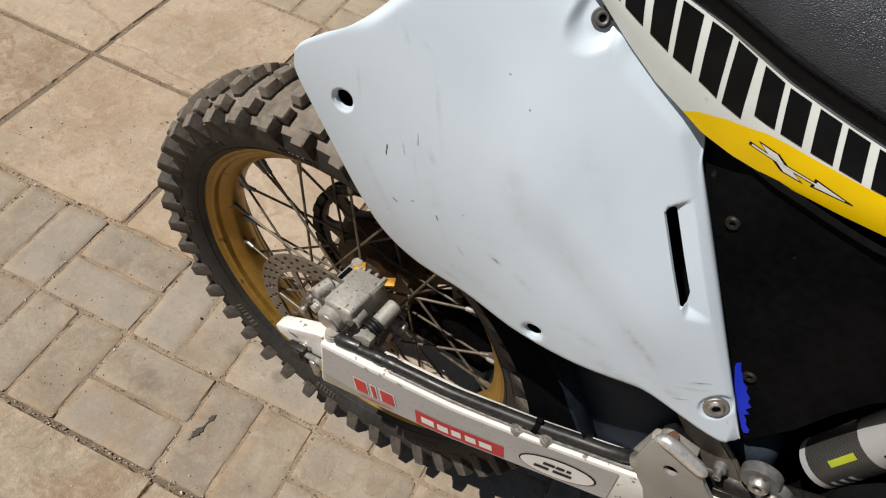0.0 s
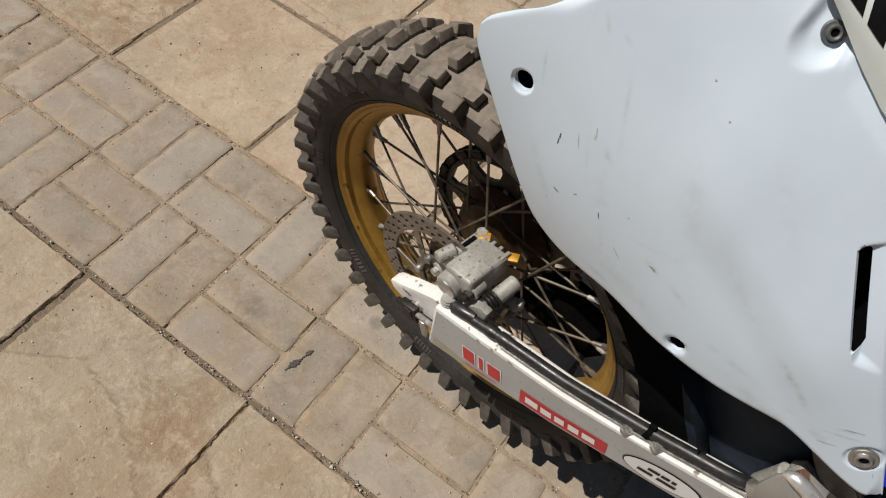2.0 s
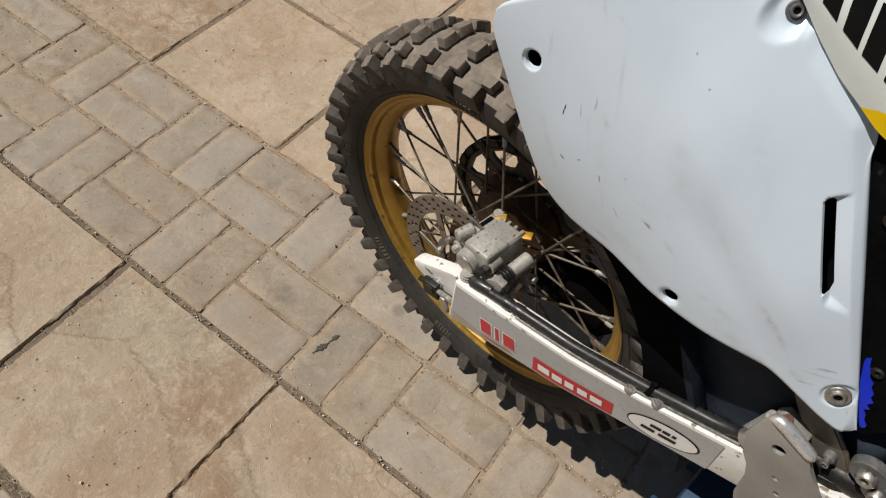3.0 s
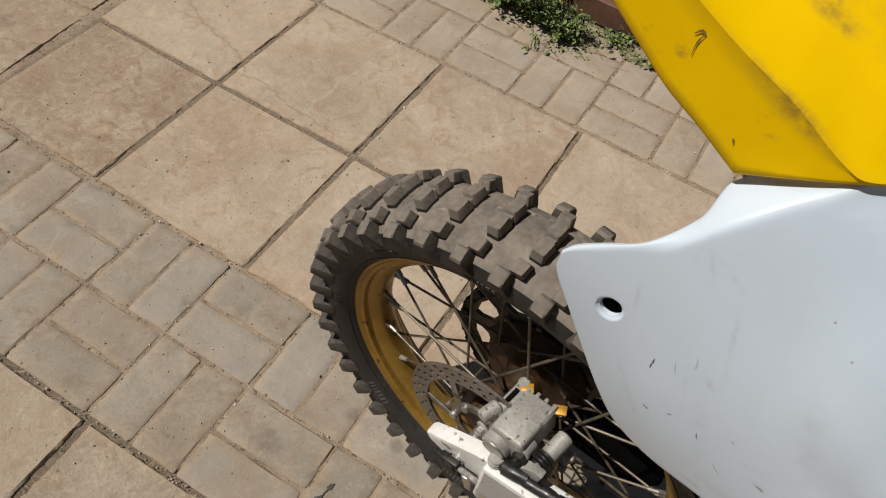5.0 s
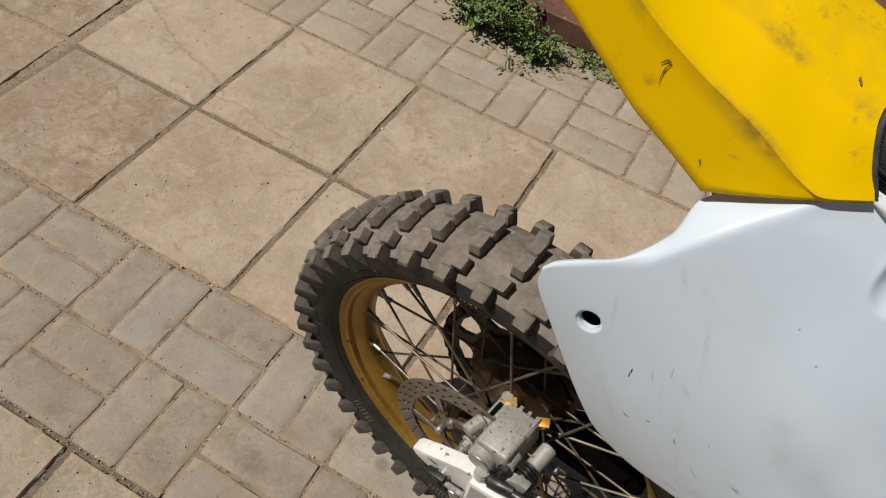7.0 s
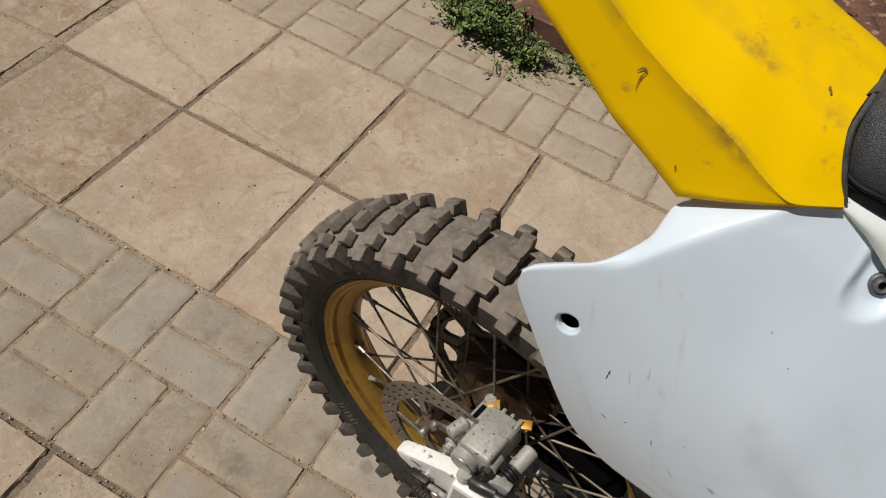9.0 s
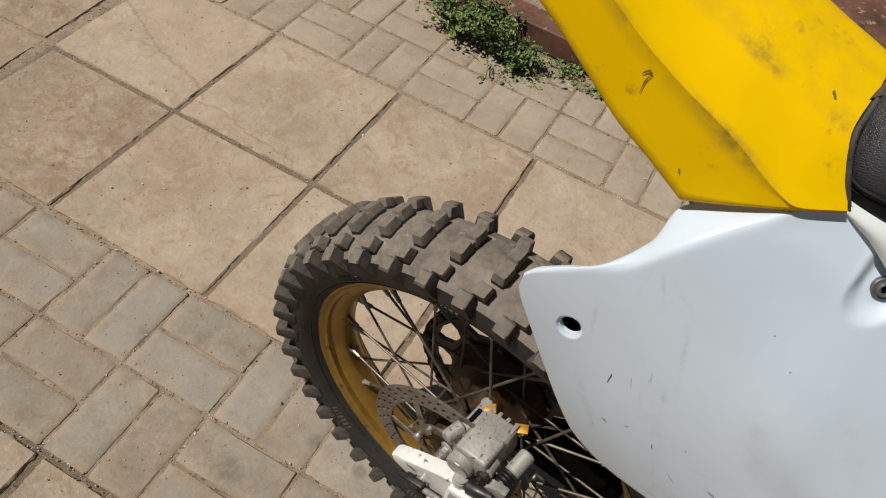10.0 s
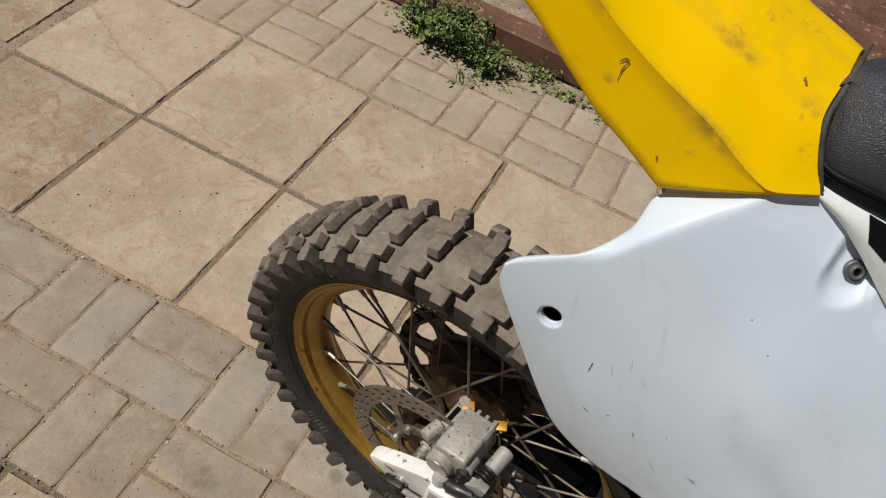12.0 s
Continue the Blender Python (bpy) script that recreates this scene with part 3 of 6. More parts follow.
def pave():
    rnd = random.Random(4)
    # two rows of smooth slabs beyond the wheel
    for row, (y0, y1, lines) in enumerate(((0.0, 0.388, (-0.402, -0.006, 0.4085, 0.812, 1.217, 1.622, 2.027, 2.432, 2.837)),
                                           (0.388, 0.800, (-0.415, -0.003, 0.405, 0.812, 1.217, 1.622, 2.027, 2.432, 2.837)))):
        for i, (a, b) in enumerate(zip(lines, lines[1:])):
            ledges = ()
            if row == 1 and i == 0:
                ledges = (([(-.21, .06), (-.161, .04), (-.052, -.017), (.007, -.047), (.052, -.061), (.114, -.079), (.157, -.088), (.21, -.12)], 0.0012),)
            elif row == 1 and i == 1:
                ledges = (([(-.21, -.15), (-.19, -.147), (-.145, -.139), (-.1, -.141), (-.057, -.154), (-.014, -.166), (.077, -.168), (.124, -.178), (.16, -.22), (.21, -.30)], -0.0012),)
            me = worn_block(b - a - 0.0120, y1 - y0 - 0.012, 5 * row + i, (46, 46) if i < 4 else (20, 20), 0.0024, 0.003, 0.0010, ledges)
            lay("slab", me, M_SLAB_STAINED if row == 0 and i == 0 else M_SLAB, (a + b) / 2, (y0 + y1) / 2, 0, rnd, 0.15)
    # rough slabs nearer by, on which layers have flaked
    for i, (a, b) in enumerate(((-0.402, -0.009), (0.003, 0.3955), (0.4100, 0.8045), (0.8095, 1.208), (1.218, 1.612), (1.622, 2.018), (2.028, 2.42), (2.43, 2.828))):
        x, k = (a + b) / 2, i % 3
        ledges = (([(-.21, .10 - .05 * k), (-.08, .02 + .03 * k), (.03, .06), (.12, -.03 + .02 * k), (.21, -.06)], 0.0010 if i % 2 else -0.0009),
                  ([(-.21, -.16), (-.1, -.10), (.02, -.15), (.1, -.12 + .03 * k), (.21, -.17)], -0.0009))
        lay("slab", worn_block(b - a, 0.391, 40 + i, (50, 50), 0.0022, 0.0036, 0.0020, ledges), M_SLAB_WORN, x, -0.5897 + askew(x), SKEW, rnd, 0.15)
    worn = [worn_block(0.389, 0.389, 60 + k, (24, 24), 0.0036, 0.004, 0.0018) for k in range(3)]
    for row, y in enumerate((-1.8, -1.4)):
        for i in range(-1, 7):
            lay("slab", worn[(i + row) % 3], M_SLAB_WORN, i * 0.4, y, rnd.choice((0, 90, 180, 270)), rnd)
    for k, y in enumerate((-0.2, 0.19, 0.585, 0.98)):
        lay("slab", worn_block(0.389, 0.386, 70 + k, (40, 40), 0.0046, 0.004, 0.0022, (([(-.2, .05), (0, -.04), (.2, .03)], 0.0016),)), M_SLAB_STAINED, -0.625 - 0.055 * (y - 0.19), y, 3, rnd, 0.4)
    # bands of pavers, laid two and two
    for y0, step, x0, pitch, near in ((-0.388, 0.194, -0.020, 0.2022, True), (0.803, 0.200, -0.007, 0.2, False), (-1.2, 0.2, -0.02, 0.2022, True)):
        stand = [worn_block(pitch / 2 - 0.0068, step - 0.0078, 20 + k, (8, 15), 0.0012, 0.0022, 0.0009) for k in range(5)]
        flat = [worn_block(pitch - 0.0068, step / 2 - 0.0072, 30 + k, (15, 8), 0.0012, 0.0022, 0.0009) for k in range(5)]
        for j in range(2):
            for i in range(-2, 14):
                cx, cy = x0 + pitch * (i + 0.5), y0 + step * (j + 0.5)
                cy += askew(cx) if near else 0.0
                upright = (i + j) % 2 == (0 if near else 1)
                for k in (-0.25, 0.25):
                    dx, dy = (k * pitch, 0) if upright else (0, k * step)
                    lay("paver", (stand if upright else flat)[rnd.randrange(5)], M_PAVER if near else M_PAVER_PALE, cx + dx, cy + dy, (SKEW if near else 0) + rnd.choice((0, 180)), rnd)


pave()


# the motorbike --------------------------------------------------------------
bike = new("dirt_bike")
bike.matrix_basis = pose(BIKE_X, BIKE_Y, 0, 0, 0, BIKE_TURN)
tagged(bike, "white and yellow motocross bike held up on a blue stand", "motorbike")
AXLE_Z = 0.387
SECTORS = 40


def wheel():
    """Rear wheel: hub with tyre, rim, spokes, brake disc and sprocket, about the axle."""
    hub_bm = bmesh.new()
    lathe(hub_bm, [(0.012, -0.062), (0.03, -0.062), (0.034, -0.055), (0.034, -0.04), (0.056, -0.036), (0.056, -0.030), (0.03, -0.024),
                   (0.027, 0.0), (0.03, 0.024), (0.058, 0.030), (0.058, 0.037), (0.04, 0.042), (0.036, 0.06), (0.012, 0.06)], 40)
    hub = part("rear_wheel", hub_bm, M_HUB, bike, "spoked rear wheel with a gold hub")
    hub.location.z = AXLE_Z

    rim_bm = bmesh.new()
    side = [(0.2520, -0.035), (0.2520, -0.032), (0.2410, -0.0310), (0.2385, -0.0290), (0.2370, -0.0225), (0.2320, -0.0215), (0.2295, -0.0190), (0.2235, -0.014), (0.2210, -0.007)]
    inner = side + [(r, -y) for r, y in reversed(side)]
    outer = [(0.2475, 0.0355), (0.242, 0.030), (0.231, 0.012), (0.231, -0.012), (0.242, -0.030), (0.2475, -0.0355)]
    lathe(rim_bm, inner + outer, 144)
    part("rim", rim_bm, M_GOLD, hub, "scuffed gold anodised rim")

    # tyre: carcass, then knobs set on it
    prof = [(0.2470, -0.031), (0.2535, -0.040), (0.264, -0.0480), (0.280, -0.0535), (0.296, -0.0505), (0.3055, -0.042), (0.3115, -0.028), (0.3145, -0.012)]
    prof = prof + [(r, -y) for r, y in reversed(prof)] + [(0.2425, 0.024), (0.2425, -0.024)]
    tyre_bm = bmesh.new()
    lathe(tyre_bm, prof, 150)
    for f in tyre_bm.faces:
        f.material_index = 0 if math.hypot(f.calc_center_median().x, f.calc_center_median().z) > 0.300 else 1
    tyre = part("tyre", tyre_bm, M_RUBBER, hub, "dusty black knobbly off-road tyre", angle=30)
    tyre.data.materials.append(M_RUBBER_DARK)
    # moulded rib and plain raised bars on the sidewall
    bm = bmesh.new()
    lathe(bm, [(0.2560, -0.0405), (0.2562, -0.0432), (0.2578, -0.0444), (0.2590, -0.0425)], 120)
    part("bead_rib", bm, M_RUBBER_DARK, tyre)
    rnd = random.Random(12)
    angle = 0.3
    while angle < 6.4:
        for k in range(rnd.randrange(4, 9)):
            wide = rnd.uniform(0.011, 0.020)
            bm = bmesh.new()
            rings = []
            for r, y in ((0.2630, -0.0470), (0.2635, -0.0488), (0.2725, -0.0520), (0.2730, -0.0502)):
                rings.append([bm.verts.new((r * math.cos(angle + wide * u), y, r * math.sin(angle + wide * u))) for u in (0, 0.5, 1)])
            for p, q in zip(rings, rings[1:]):
                for i in range(2):
                    bm.faces.new((p[i], p[i + 1], q[i + 1], q[i]))
            part("raised_bar", bm, M_RUBBER_SIDE, tyre)
            angle += wide + 0.010
        angle += rnd.uniform(0.35, 0.8)

    def knob_object(rings, rnd):
        """A rubber block through rings of equal count, the lowest first; its foot is painted dark for shade."""
        bm = bmesh.new()
        made = [[bm.verts.new(p if n == 0 else [c + rnd.uniform(-0.0005, 0.0005) for c in p]) for p in ring] for n, ring in enumerate(rings)]
        k = len(made[0])
        for n, (p, q) in enumerate(zip(made, made[1:])):
            for i in range(k):
                bm.faces.new((p[i], p[(i + 1) % k], q[(i + 1) % k], q[i])).material_index = 1 if n == 0 else 0
        bm.faces.new(made[-1])
        bm.faces.new(list(reversed(made[0])))
        bmesh.ops.recalc_face_normals(bm, faces=bm.faces)
        me = bpy.data.meshes.new("tread_knob")
        bm.to_mesh(me)
        bm.free()
        me.materials.append(M_RUBBER)
        me.materials.append(M_RUBBER_DARK)
        me.polygons.foreach_set("use_smooth", [True] * len(me.polygons))
        me.set_sharp_from_angle(angle=radians(38))
        return me

    def block(length, width, height, skew, rnd):
        """A tapered block; x along the tread, y across it, z out of it."""
        rings = []
        for h, k in ((-0.006, 1.22), (height * 0.30, 1.08), (height * 0.88, 0.99), (height, 0.90)):
            rings.append([(sx * length * 0.5 * k + skew * sw * width * 0.5, sw * width * 0.5 * k, h)
                          for sx, sw in ((-1, -0.80), (-0.84, -1), (0.84, -1), (1, -0.80), (1, 0.80), (0.84, 1), (-0.84, 1), (-1, 0.80))])
        return knob_object(rings, rnd)

    def shoulder_block(rnd):
        """A block that wraps the shoulder and runs down the sidewall; x along the tread, y inwards, z out from the axle."""
        outline = ((0.2990, -0.0430), (0.3120, -0.0475), (0.3145, -0.0515), (0.3085, -0.0635), (0.3055, -0.0655), (0.2900, -0.0600), (0.2760, -0.0530), (0.2800, -0.0470))
        mid = (0.2960, -0.0510)
        rings = []
        for x, k in ((-0.0088, 0.92), (-0.0074, 1.0), (0.0074, 1.0), (0.0088, 0.92)):
            rings.append([(x * (0.92 if r > 0.304 else 1.18), mid[1] + (y - mid[1]) * k, mid[0] + (r - mid[0]) * k) for r, y in outline])
        bm_rings = [[(p[0], p[1], p[2]) for p in ring] for ring in rings]
        me = knob_object(bm_rings, rnd)
        # sides get darker rubber, for thinner dust and for their shade
        me.materials.append(M_RUBBER_SIDE)
        for poly in me.polygons:
            poly.material_index = 0 if poly.normal.z > 0.55 else 2
        return me

    def set_knob(me, angle, lateral, lean):
        """Sets a block on the tread; lean: degrees it leans out to the side."""
        r = float(np.interp(abs(lateral), [0, 0.012, 0.028, 0.042, 0.0505], [0.3135, 0.3125, 0.3095, 0.3035, 0.2945]))
        s = math.copysign(1, lateral)
        radial = Vector((math.cos(angle), 0, math.sin(angle)))
        tang = Vector((-math.sin(angle), 0, math.cos(angle)))
        n = (radial * math.cos(radians(lean)) + Vector((0, s, 0)) * math.sin(radians(lean))).normalized()
        w = n.cross(tang).normalized()
        m = Matrix((tang, w, n)).transposed().to_4x4()
        m.translation = radial * r + Vector((0, lateral, 0))
        ob = new("tread_knob", me)
        ob.parent = hub
        ob.matrix_basis = m

    def set_shoulder(me, angle, side):
        ob = new("tread_knob", me)
        ob.parent = hub
        radial = Vector((math.cos(angle), 0, math.sin(angle)))
        tang = Vector((-math.sin(angle), 0, math.cos(angle)))
        ob.matrix_basis = Matrix((tang * -side, Vector((0, -side, 0)), radial)).transposed().to_4x4()

    rnd = random.Random(7)
    shoulders = [shoulder_block(rnd) for k in range(4)]
    centre = {s: [block(0.0152, 0.0208, 0.0160, 0, rnd) for k in range(3)] for s in (-1, 1)}
    between = {s: [block(0.0152, 0.0155, 0.0150, s * -0.10, rnd) for k in range(3)] for s in (-1, 1)}
    ties = [block(0.0120, 0.0100, 0.0115, 0, rnd) for k in range(2)]
    for i in range(SECTORS):
        a = radians(4.2 + 360 * i / SECTORS)
        for s in (-1, 1):
            set_shoulder(rnd.choice(shoulders), a + radians(3.1) + rnd.gauss(0, 0.002), s)
            set_knob(rnd.choice(between[s]), a + radians(1.0) + rnd.gauss(0, 0.002), s * 0.0350 - 0.001, 27)
            set_knob(rnd.choice(centre[s]), a + rnd.gauss(0, 0.002), s * 0.0118 - 0.001, 5)
        set_knob(ties[i % 2], a, -0.0012, 0)

    # spokes with nipples
    n = 36
    for i in range(n):
        s = -1 if i % 2 else 1
        cross = 1 if (i // 2) % 2 else -1
        a_rim = 2 * math.pi * (i + 0.5) / n
        a_hub = a_rim + cross * 1.15
        p = Vector((0.2220 * math.cos(a_rim), s * 0.006, 0.2220 * math.sin(a_rim)))
        q = Vector((0.051 * math.cos(a_hub), s * (0.0335 if cross > 0 else 0.0385), 0.051 * math.sin(a_hub)))
        bm = bmesh.new()
        rod(bm, q, p, 0.0018, n=8)
        sp = part("spoke", bm, M_SPOKE, hub)
        bm = bmesh.new()
        d = (q - p).normalized()
        rod(bm, p - d * 0.004, p + d * 0.009, 0.0042, 0.0040, 6)
        rod(bm, p + d * 0.009, p + d * 0.022, 0.0032, 0.0029, 8)
        part("nipple", bm, M_DISC if i % 3 else M_ALU, hub, smooth=False)

    # brake disc with oval windows and drilled holes
    def ring_plate(r_in, r_out, y0, y1, steps):
        bm = bmesh.new()
        lathe(bm, [(r_in, y0), (r_out - 0.0006, y0), (r_out, y0 + 0.0006), (r_out, y1 - 0.0006), (r_out - 0.0006, y1), (r_in, y1)], steps)
        return bm

    disc_bm = ring_plate(0.0880, 0.1150, -0.068, -0.064, 96)
    for k in range(6):
        a = 2 * math.pi * k / 6 + 0.2
        m = Matrix.Rotation(-a, 4, "Y")
        vs = box(disc_bm, m @ pose(0.068, -0.066, 0.006, 0, 20, 0), 0.052, 0.0036, 0.011, 0.0015)
    lathe(disc_bm, [(0.036, -0.068), (0.048, -0.068), (0.048, -0.064), (0.036, -0.064)], 48)
    disc = part("brake_disc", disc_bm, M_DISC, hub, "drilled steel rear brake disc")
    cut_bm = bmesh.new()
    for k in range(30):
        for row, rr in enumerate((0.0935, 0.1013, 0.1090)):
            a = 2 * math.pi * (k + row * 0.33) / 30
            c = Vector((rr * math.cos(a), -0.066, rr * math.sin(a)))
            rod(cut_bm, c + Vector((0, -0.006, 0)), c + Vector((0, 0.006, 0)), 0.0036, n=10)
    carve(disc, [cut_bm])
    for k in range(6):
        a = 2 * math.pi * k / 6 + 0.2
        bm = bmesh.new()
        c = Vector((0.043 * math.cos(a), 0, 0.043 * math.sin(a)))
        rod(bm, c + Vector((0, -0.066, 0)), c + Vector((0, -0.073, 0)), 0.006, 0.0055, 12, 0.0008)
        part("disc_bolt", bm, M_STEEL, hub)

    # sprocket on the far side: steel teeth ring on a dusty alloy spider
    bm = bmesh.new()
    teeth, pts = 50, []
    for i in range(teeth * 4):
        r = (0.1185, 0.1275, 0.1275, 0.1185)[i % 4]
        a = 2 * math.pi * (i + (0.25 if i % 4 == 1 else -0.25 if i % 4 == 2 else 0)) / (teeth * 4)
        pts.append((r * math.cos(a), r * math.sin(a)))
    plate(bm, pts, 0.062, 0.068)
    sprocket = part("sprocket", bm, M_SPIDER, hub, "dusty dark chain sprocket with windows")
    cut_bm = bmesh.new()
    for k in range(9):
        a = radians(122 + 40 * k)
        out = []
        for rr, da in ((0.1115, -0.235), (0.1135, 0.0), (0.1115, 0.235), (0.102, 0.245), (0.086, 0.15), (0.0835, 0.0), (0.086, -0.15), (0.102, -0.245)):
            out.append((rr * math.cos(a + da), rr * math.sin(a + da)))
        plate(cut_bm, out, 0.05, 0.08)
    carve(sprocket, [cut_bm])
    # chain round the sprocket, plates and rollers in turn, and its lower run
    for i in range(teeth):
        a = 2 * math.pi * (i + 0.5) / teeth
        if 1.0 < a < 5.0:
            bm = bmesh.new()
            m = Matrix.Rotation(-a, 4, "Y") @ pose(0.1255, 0.065, 0)
            for y in (-0.0078, 0.0078) if i % 2 else (-0.0055, 0.0055):
                box(bm, m @ pose(0, y, 0), 0.0125, 0.0020, 0.0205, 0.0022, 1)
            rod(bm, m @ Vector((0, -0.0085, -0.0075)), m @ Vector((0, 0.0085, -0.0075)), 0.0042, n=8)
            part("chain_link", bm, M_DARKSTEEL, sprocket)
    for k in range(9):
        a = radians(142 + 40 * k)
        bm = bmesh.new()
        c = Vector((0.078 * math.cos(a), 0, 0.078 * math.sin(a)))
        rod(bm, c + Vector((0, 0.064, 0)), c + Vector((0, 0.056, 0)), 0.0055, 0.005, 6, 0.0008)
        part("sprocket_bolt", bm, M_DISC, hub, smooth=False)
    # axle
    bm = bmesh.new()
    rod(bm, (0, -0.118, 0), (0, 0.12, 0), 0.0095, n=20)
    part("axle", bm, M_STEEL, hub)
    bm = bmesh.new()
    rod(bm, (0, 0.03, 0), (0, 0.060, 0), 0.066, 0.078, 36, 0.003)
    part("sprocket_carrier", bm, M_HUB, hub)


wheel()

# side panel --------------------------------------------------------------
SURF = (1.12179504, -1.72803243, -2.89287443, 0.80078674, 1.94094587, 1.66574806)


def panel_y(x, z):
    return SURF[0] + SURF[1] * x + SURF[2] * z + SURF[3] * x * x + SURF[4] * x * z + SURF[5] * z * z


def bell(d, r):
    return max(0.0, 1 - (d / r) ** 2) ** 2


def dent(d, flat, r):
    t = min(1.0, max(0.0, (r - d) / (r - flat)))
    return t * t * (3 - 2 * t)


FOLD_X, FOLD_Z = [.150, .222, .241, .270, .308, .342, .400], [.905, .843, .829, .8105, .786, .761, .715]


def fold_step(x, z):
    """How far the panel stands out past the soft fold that runs down its face."""
    off = (z - float(np.interp(x, FOLD_X, FOLD_Z))) * .80
    t = min(1.0, max(0.0, off / .038 + .5))
    ends = dent(.245 - x, 0.0, .080) * dent(x, .325, .425)
    high = 1 - min(1.0, max(0.0, (off - .010) / .075))
    return .0050 * t * t * (3 - 2 * t) * ends * high * high * (3 - 2 * high)


def side_panel():
    bottom = [(.0300, .868), (.0355, .856), (.050, .834), (.070, .803), (.095, .765), (.118, .736), (.150, .7225), (.200, .722), (.250, .7112), (.3025, .7085), (.3488, .7116), (.3659, .7102), (.3905, .7012), (.4154, .6914), (.4340, .6856), (.4410, .6860)]
    crease = [(.0300, .881), (.0365, .890), (.052, .902), (.070, .914), (.086, .926), (.104, .949), (.130, .9730), (.165, .9860), (.2030, .9700), (.2520, .9365), (.2970, .9098), (.3130, .8850), (.3405, .8466), (.3755, .7979), (.4455, .6945)]
    top = [(.0305, None, .8815), (.0370, None, .891), (.0525, None, .9035), (.071, None, .916), (.0885, -.098, .936), (.0935, -.072, .953), (.130, -.066, .974), (.168, -.052, .992),
           (.205, -.047, .9715), (.2535, -.045, .9380), (.2976, -.0455, .9100), (.3137, -.0485, .8853), (.3412, -.058, .8468), (.3762, -.071, .7980), (.4460, -.091, .695)]
    cols = 440
    rows_main, rows_top = 126, 10
    bp, cp = smooth_path([(x, 0, z) for x, z in bottom], 16), smooth_path([(x, 0, z) for x, z in crease], 16)
    tp = smooth_path([(x, (panel_y(x, z) + 0.004) if y is None else y, z) for x, y, z in top], 16)

    def at(path, u):
        k = u * (len(path) - 1)
        i = min(int(k), len(path) - 2)
        return path[i] + (path[i + 1] - path[i]) * (k - i)

    def relief(x, z):
        d = 0.0
        d += 0.0020 * dent(math.hypot(x - .0738, z - .861), .0080, .0098)
        d += 0.0022 * dent(math.hypot(x - .2645, z - .7252), .0076, .0096)
        d += 0.0020 * dent(math.hypot(x - .415, z - .7210), .0105, .0130)
        # pocket for the upper screw
        ex, ez = x - .2132, z - .9560
        d += 0.0095 * dent(math.hypot(ex, min(0.0, ez)), .0105, .0172)
        # the front edge curls inwards past a narrow fold
        if x > .215:
            off = max((x - .2520) * .487 + (z - .9365) * .873, (x - .2970) * .816 + (z - .9098) * .578)
            w = float(np.interp(x, [.215, .24, .30, .33, .44], [0, .0075, .0070, .0045, .0030]))
            over = off + w
            d += 0.85 * 0.5 * (over + math.sqrt(over * over + 3e-6)) if w > 0 else 0.0
        # a facet leans inwards between the crest and the pocket
        lean = (x - .148) * .419 + (z - .977) * .908
        d += 0.60 * (0.5 * (lean + math.sqrt(lean * lean + 2.5e-5))) * min(1.0, max(0.0, (.222 - x) / .03)) if x > .10 else 0.0
        # a ramp sinks from the front towards the slot
        s, l = (x - .306) * .812 + (z - .861) * .584, (x - .306) * .584 - (z - .861) * .812
        if -.004 < s < .018 and -.004 < l < .12:
            ends = dent(-l, -.0015, .0015) * dent(l, .0770 + .9 * s, .0840 + .9 * s)
            d += 0.0075 * dent(-s, -.0030, -.0006) * max(0.0, 1 - max(0.0, s) / .016) * ends
        # a soft fold: the front part stands proud of the rest
        d -= fold_step(x, z)
        # shallow swells
        d += 0.0012 * math.sin(x * 31 + 1.2) * math.sin(z * 27)
        return d

    # rubbed-in dirt, then broad faint patches in the last row: centre, direction, half length, half width, strength
    smudges = [(.185, .739, -.12, .010, .0022, .5), (.333, .764, -.65, .012, .0028, .7), (.352, .750, -.75, .014, .0020, .45), (.145, .883, -1.2, .022, .0012, .4), (.138, .838, -1.2, .020, .0010, .35),
               (.180, .766, -1.2, .016, .0010, .4), (.212, .799, .15, .015, .0010, .35), (.150, .848, -.8, .005, .0016, .6), (.217, .783, -.3, .005, .0022, .7), (.245, .772, -.5, .012, .0020, .4),
               (.300, .745, -.2, .020, .0030, .3), (.372, .725, -.3, .020, .0030, .35), (.110, .800, -1.0, .030, .0030, .25), (.085, .880, -1.3, .012, .0012, .35), (.1110, .9217, -1.0, .009, .0010, .5), (.1225, .9222, -.52, .010, .0009, .4), (.395, .7395, .2, .011, .0009, .6), (.393, .733, .2, .012, .0009, .6),
               (.215, .845, -1.1, .034, .0060, .20), (.262, .868, -.9, .030, .0050, .16), (.205, .750, -.4, .038, .0070, .24), (.160, .815, -1.1, .030, .0070, .16), (.275, .805, -.7, .030, .0040, .18), (.340, .720, -.3, .034, .0050, .34)]

    def grime(x, z):
        g = 0.0
        for cx, cz, turn, l, w, k in smudges:
            a = (x - cx) * math.cos(turn) + (z - cz) * math.sin(turn)
            b = (z - cz) * math.cos(turn) - (x - cx) * math.sin(turn)
            q = (a / l) ** 2 + (b / w) ** 2
            if q < 6:
                g += 0.55 * k * math.exp(-q)
        return min(1.0, g)

    grid_f, grid_b = [], []
    bm = bmesh.new()
    layer = bm.verts.layers.float.new("dirt")
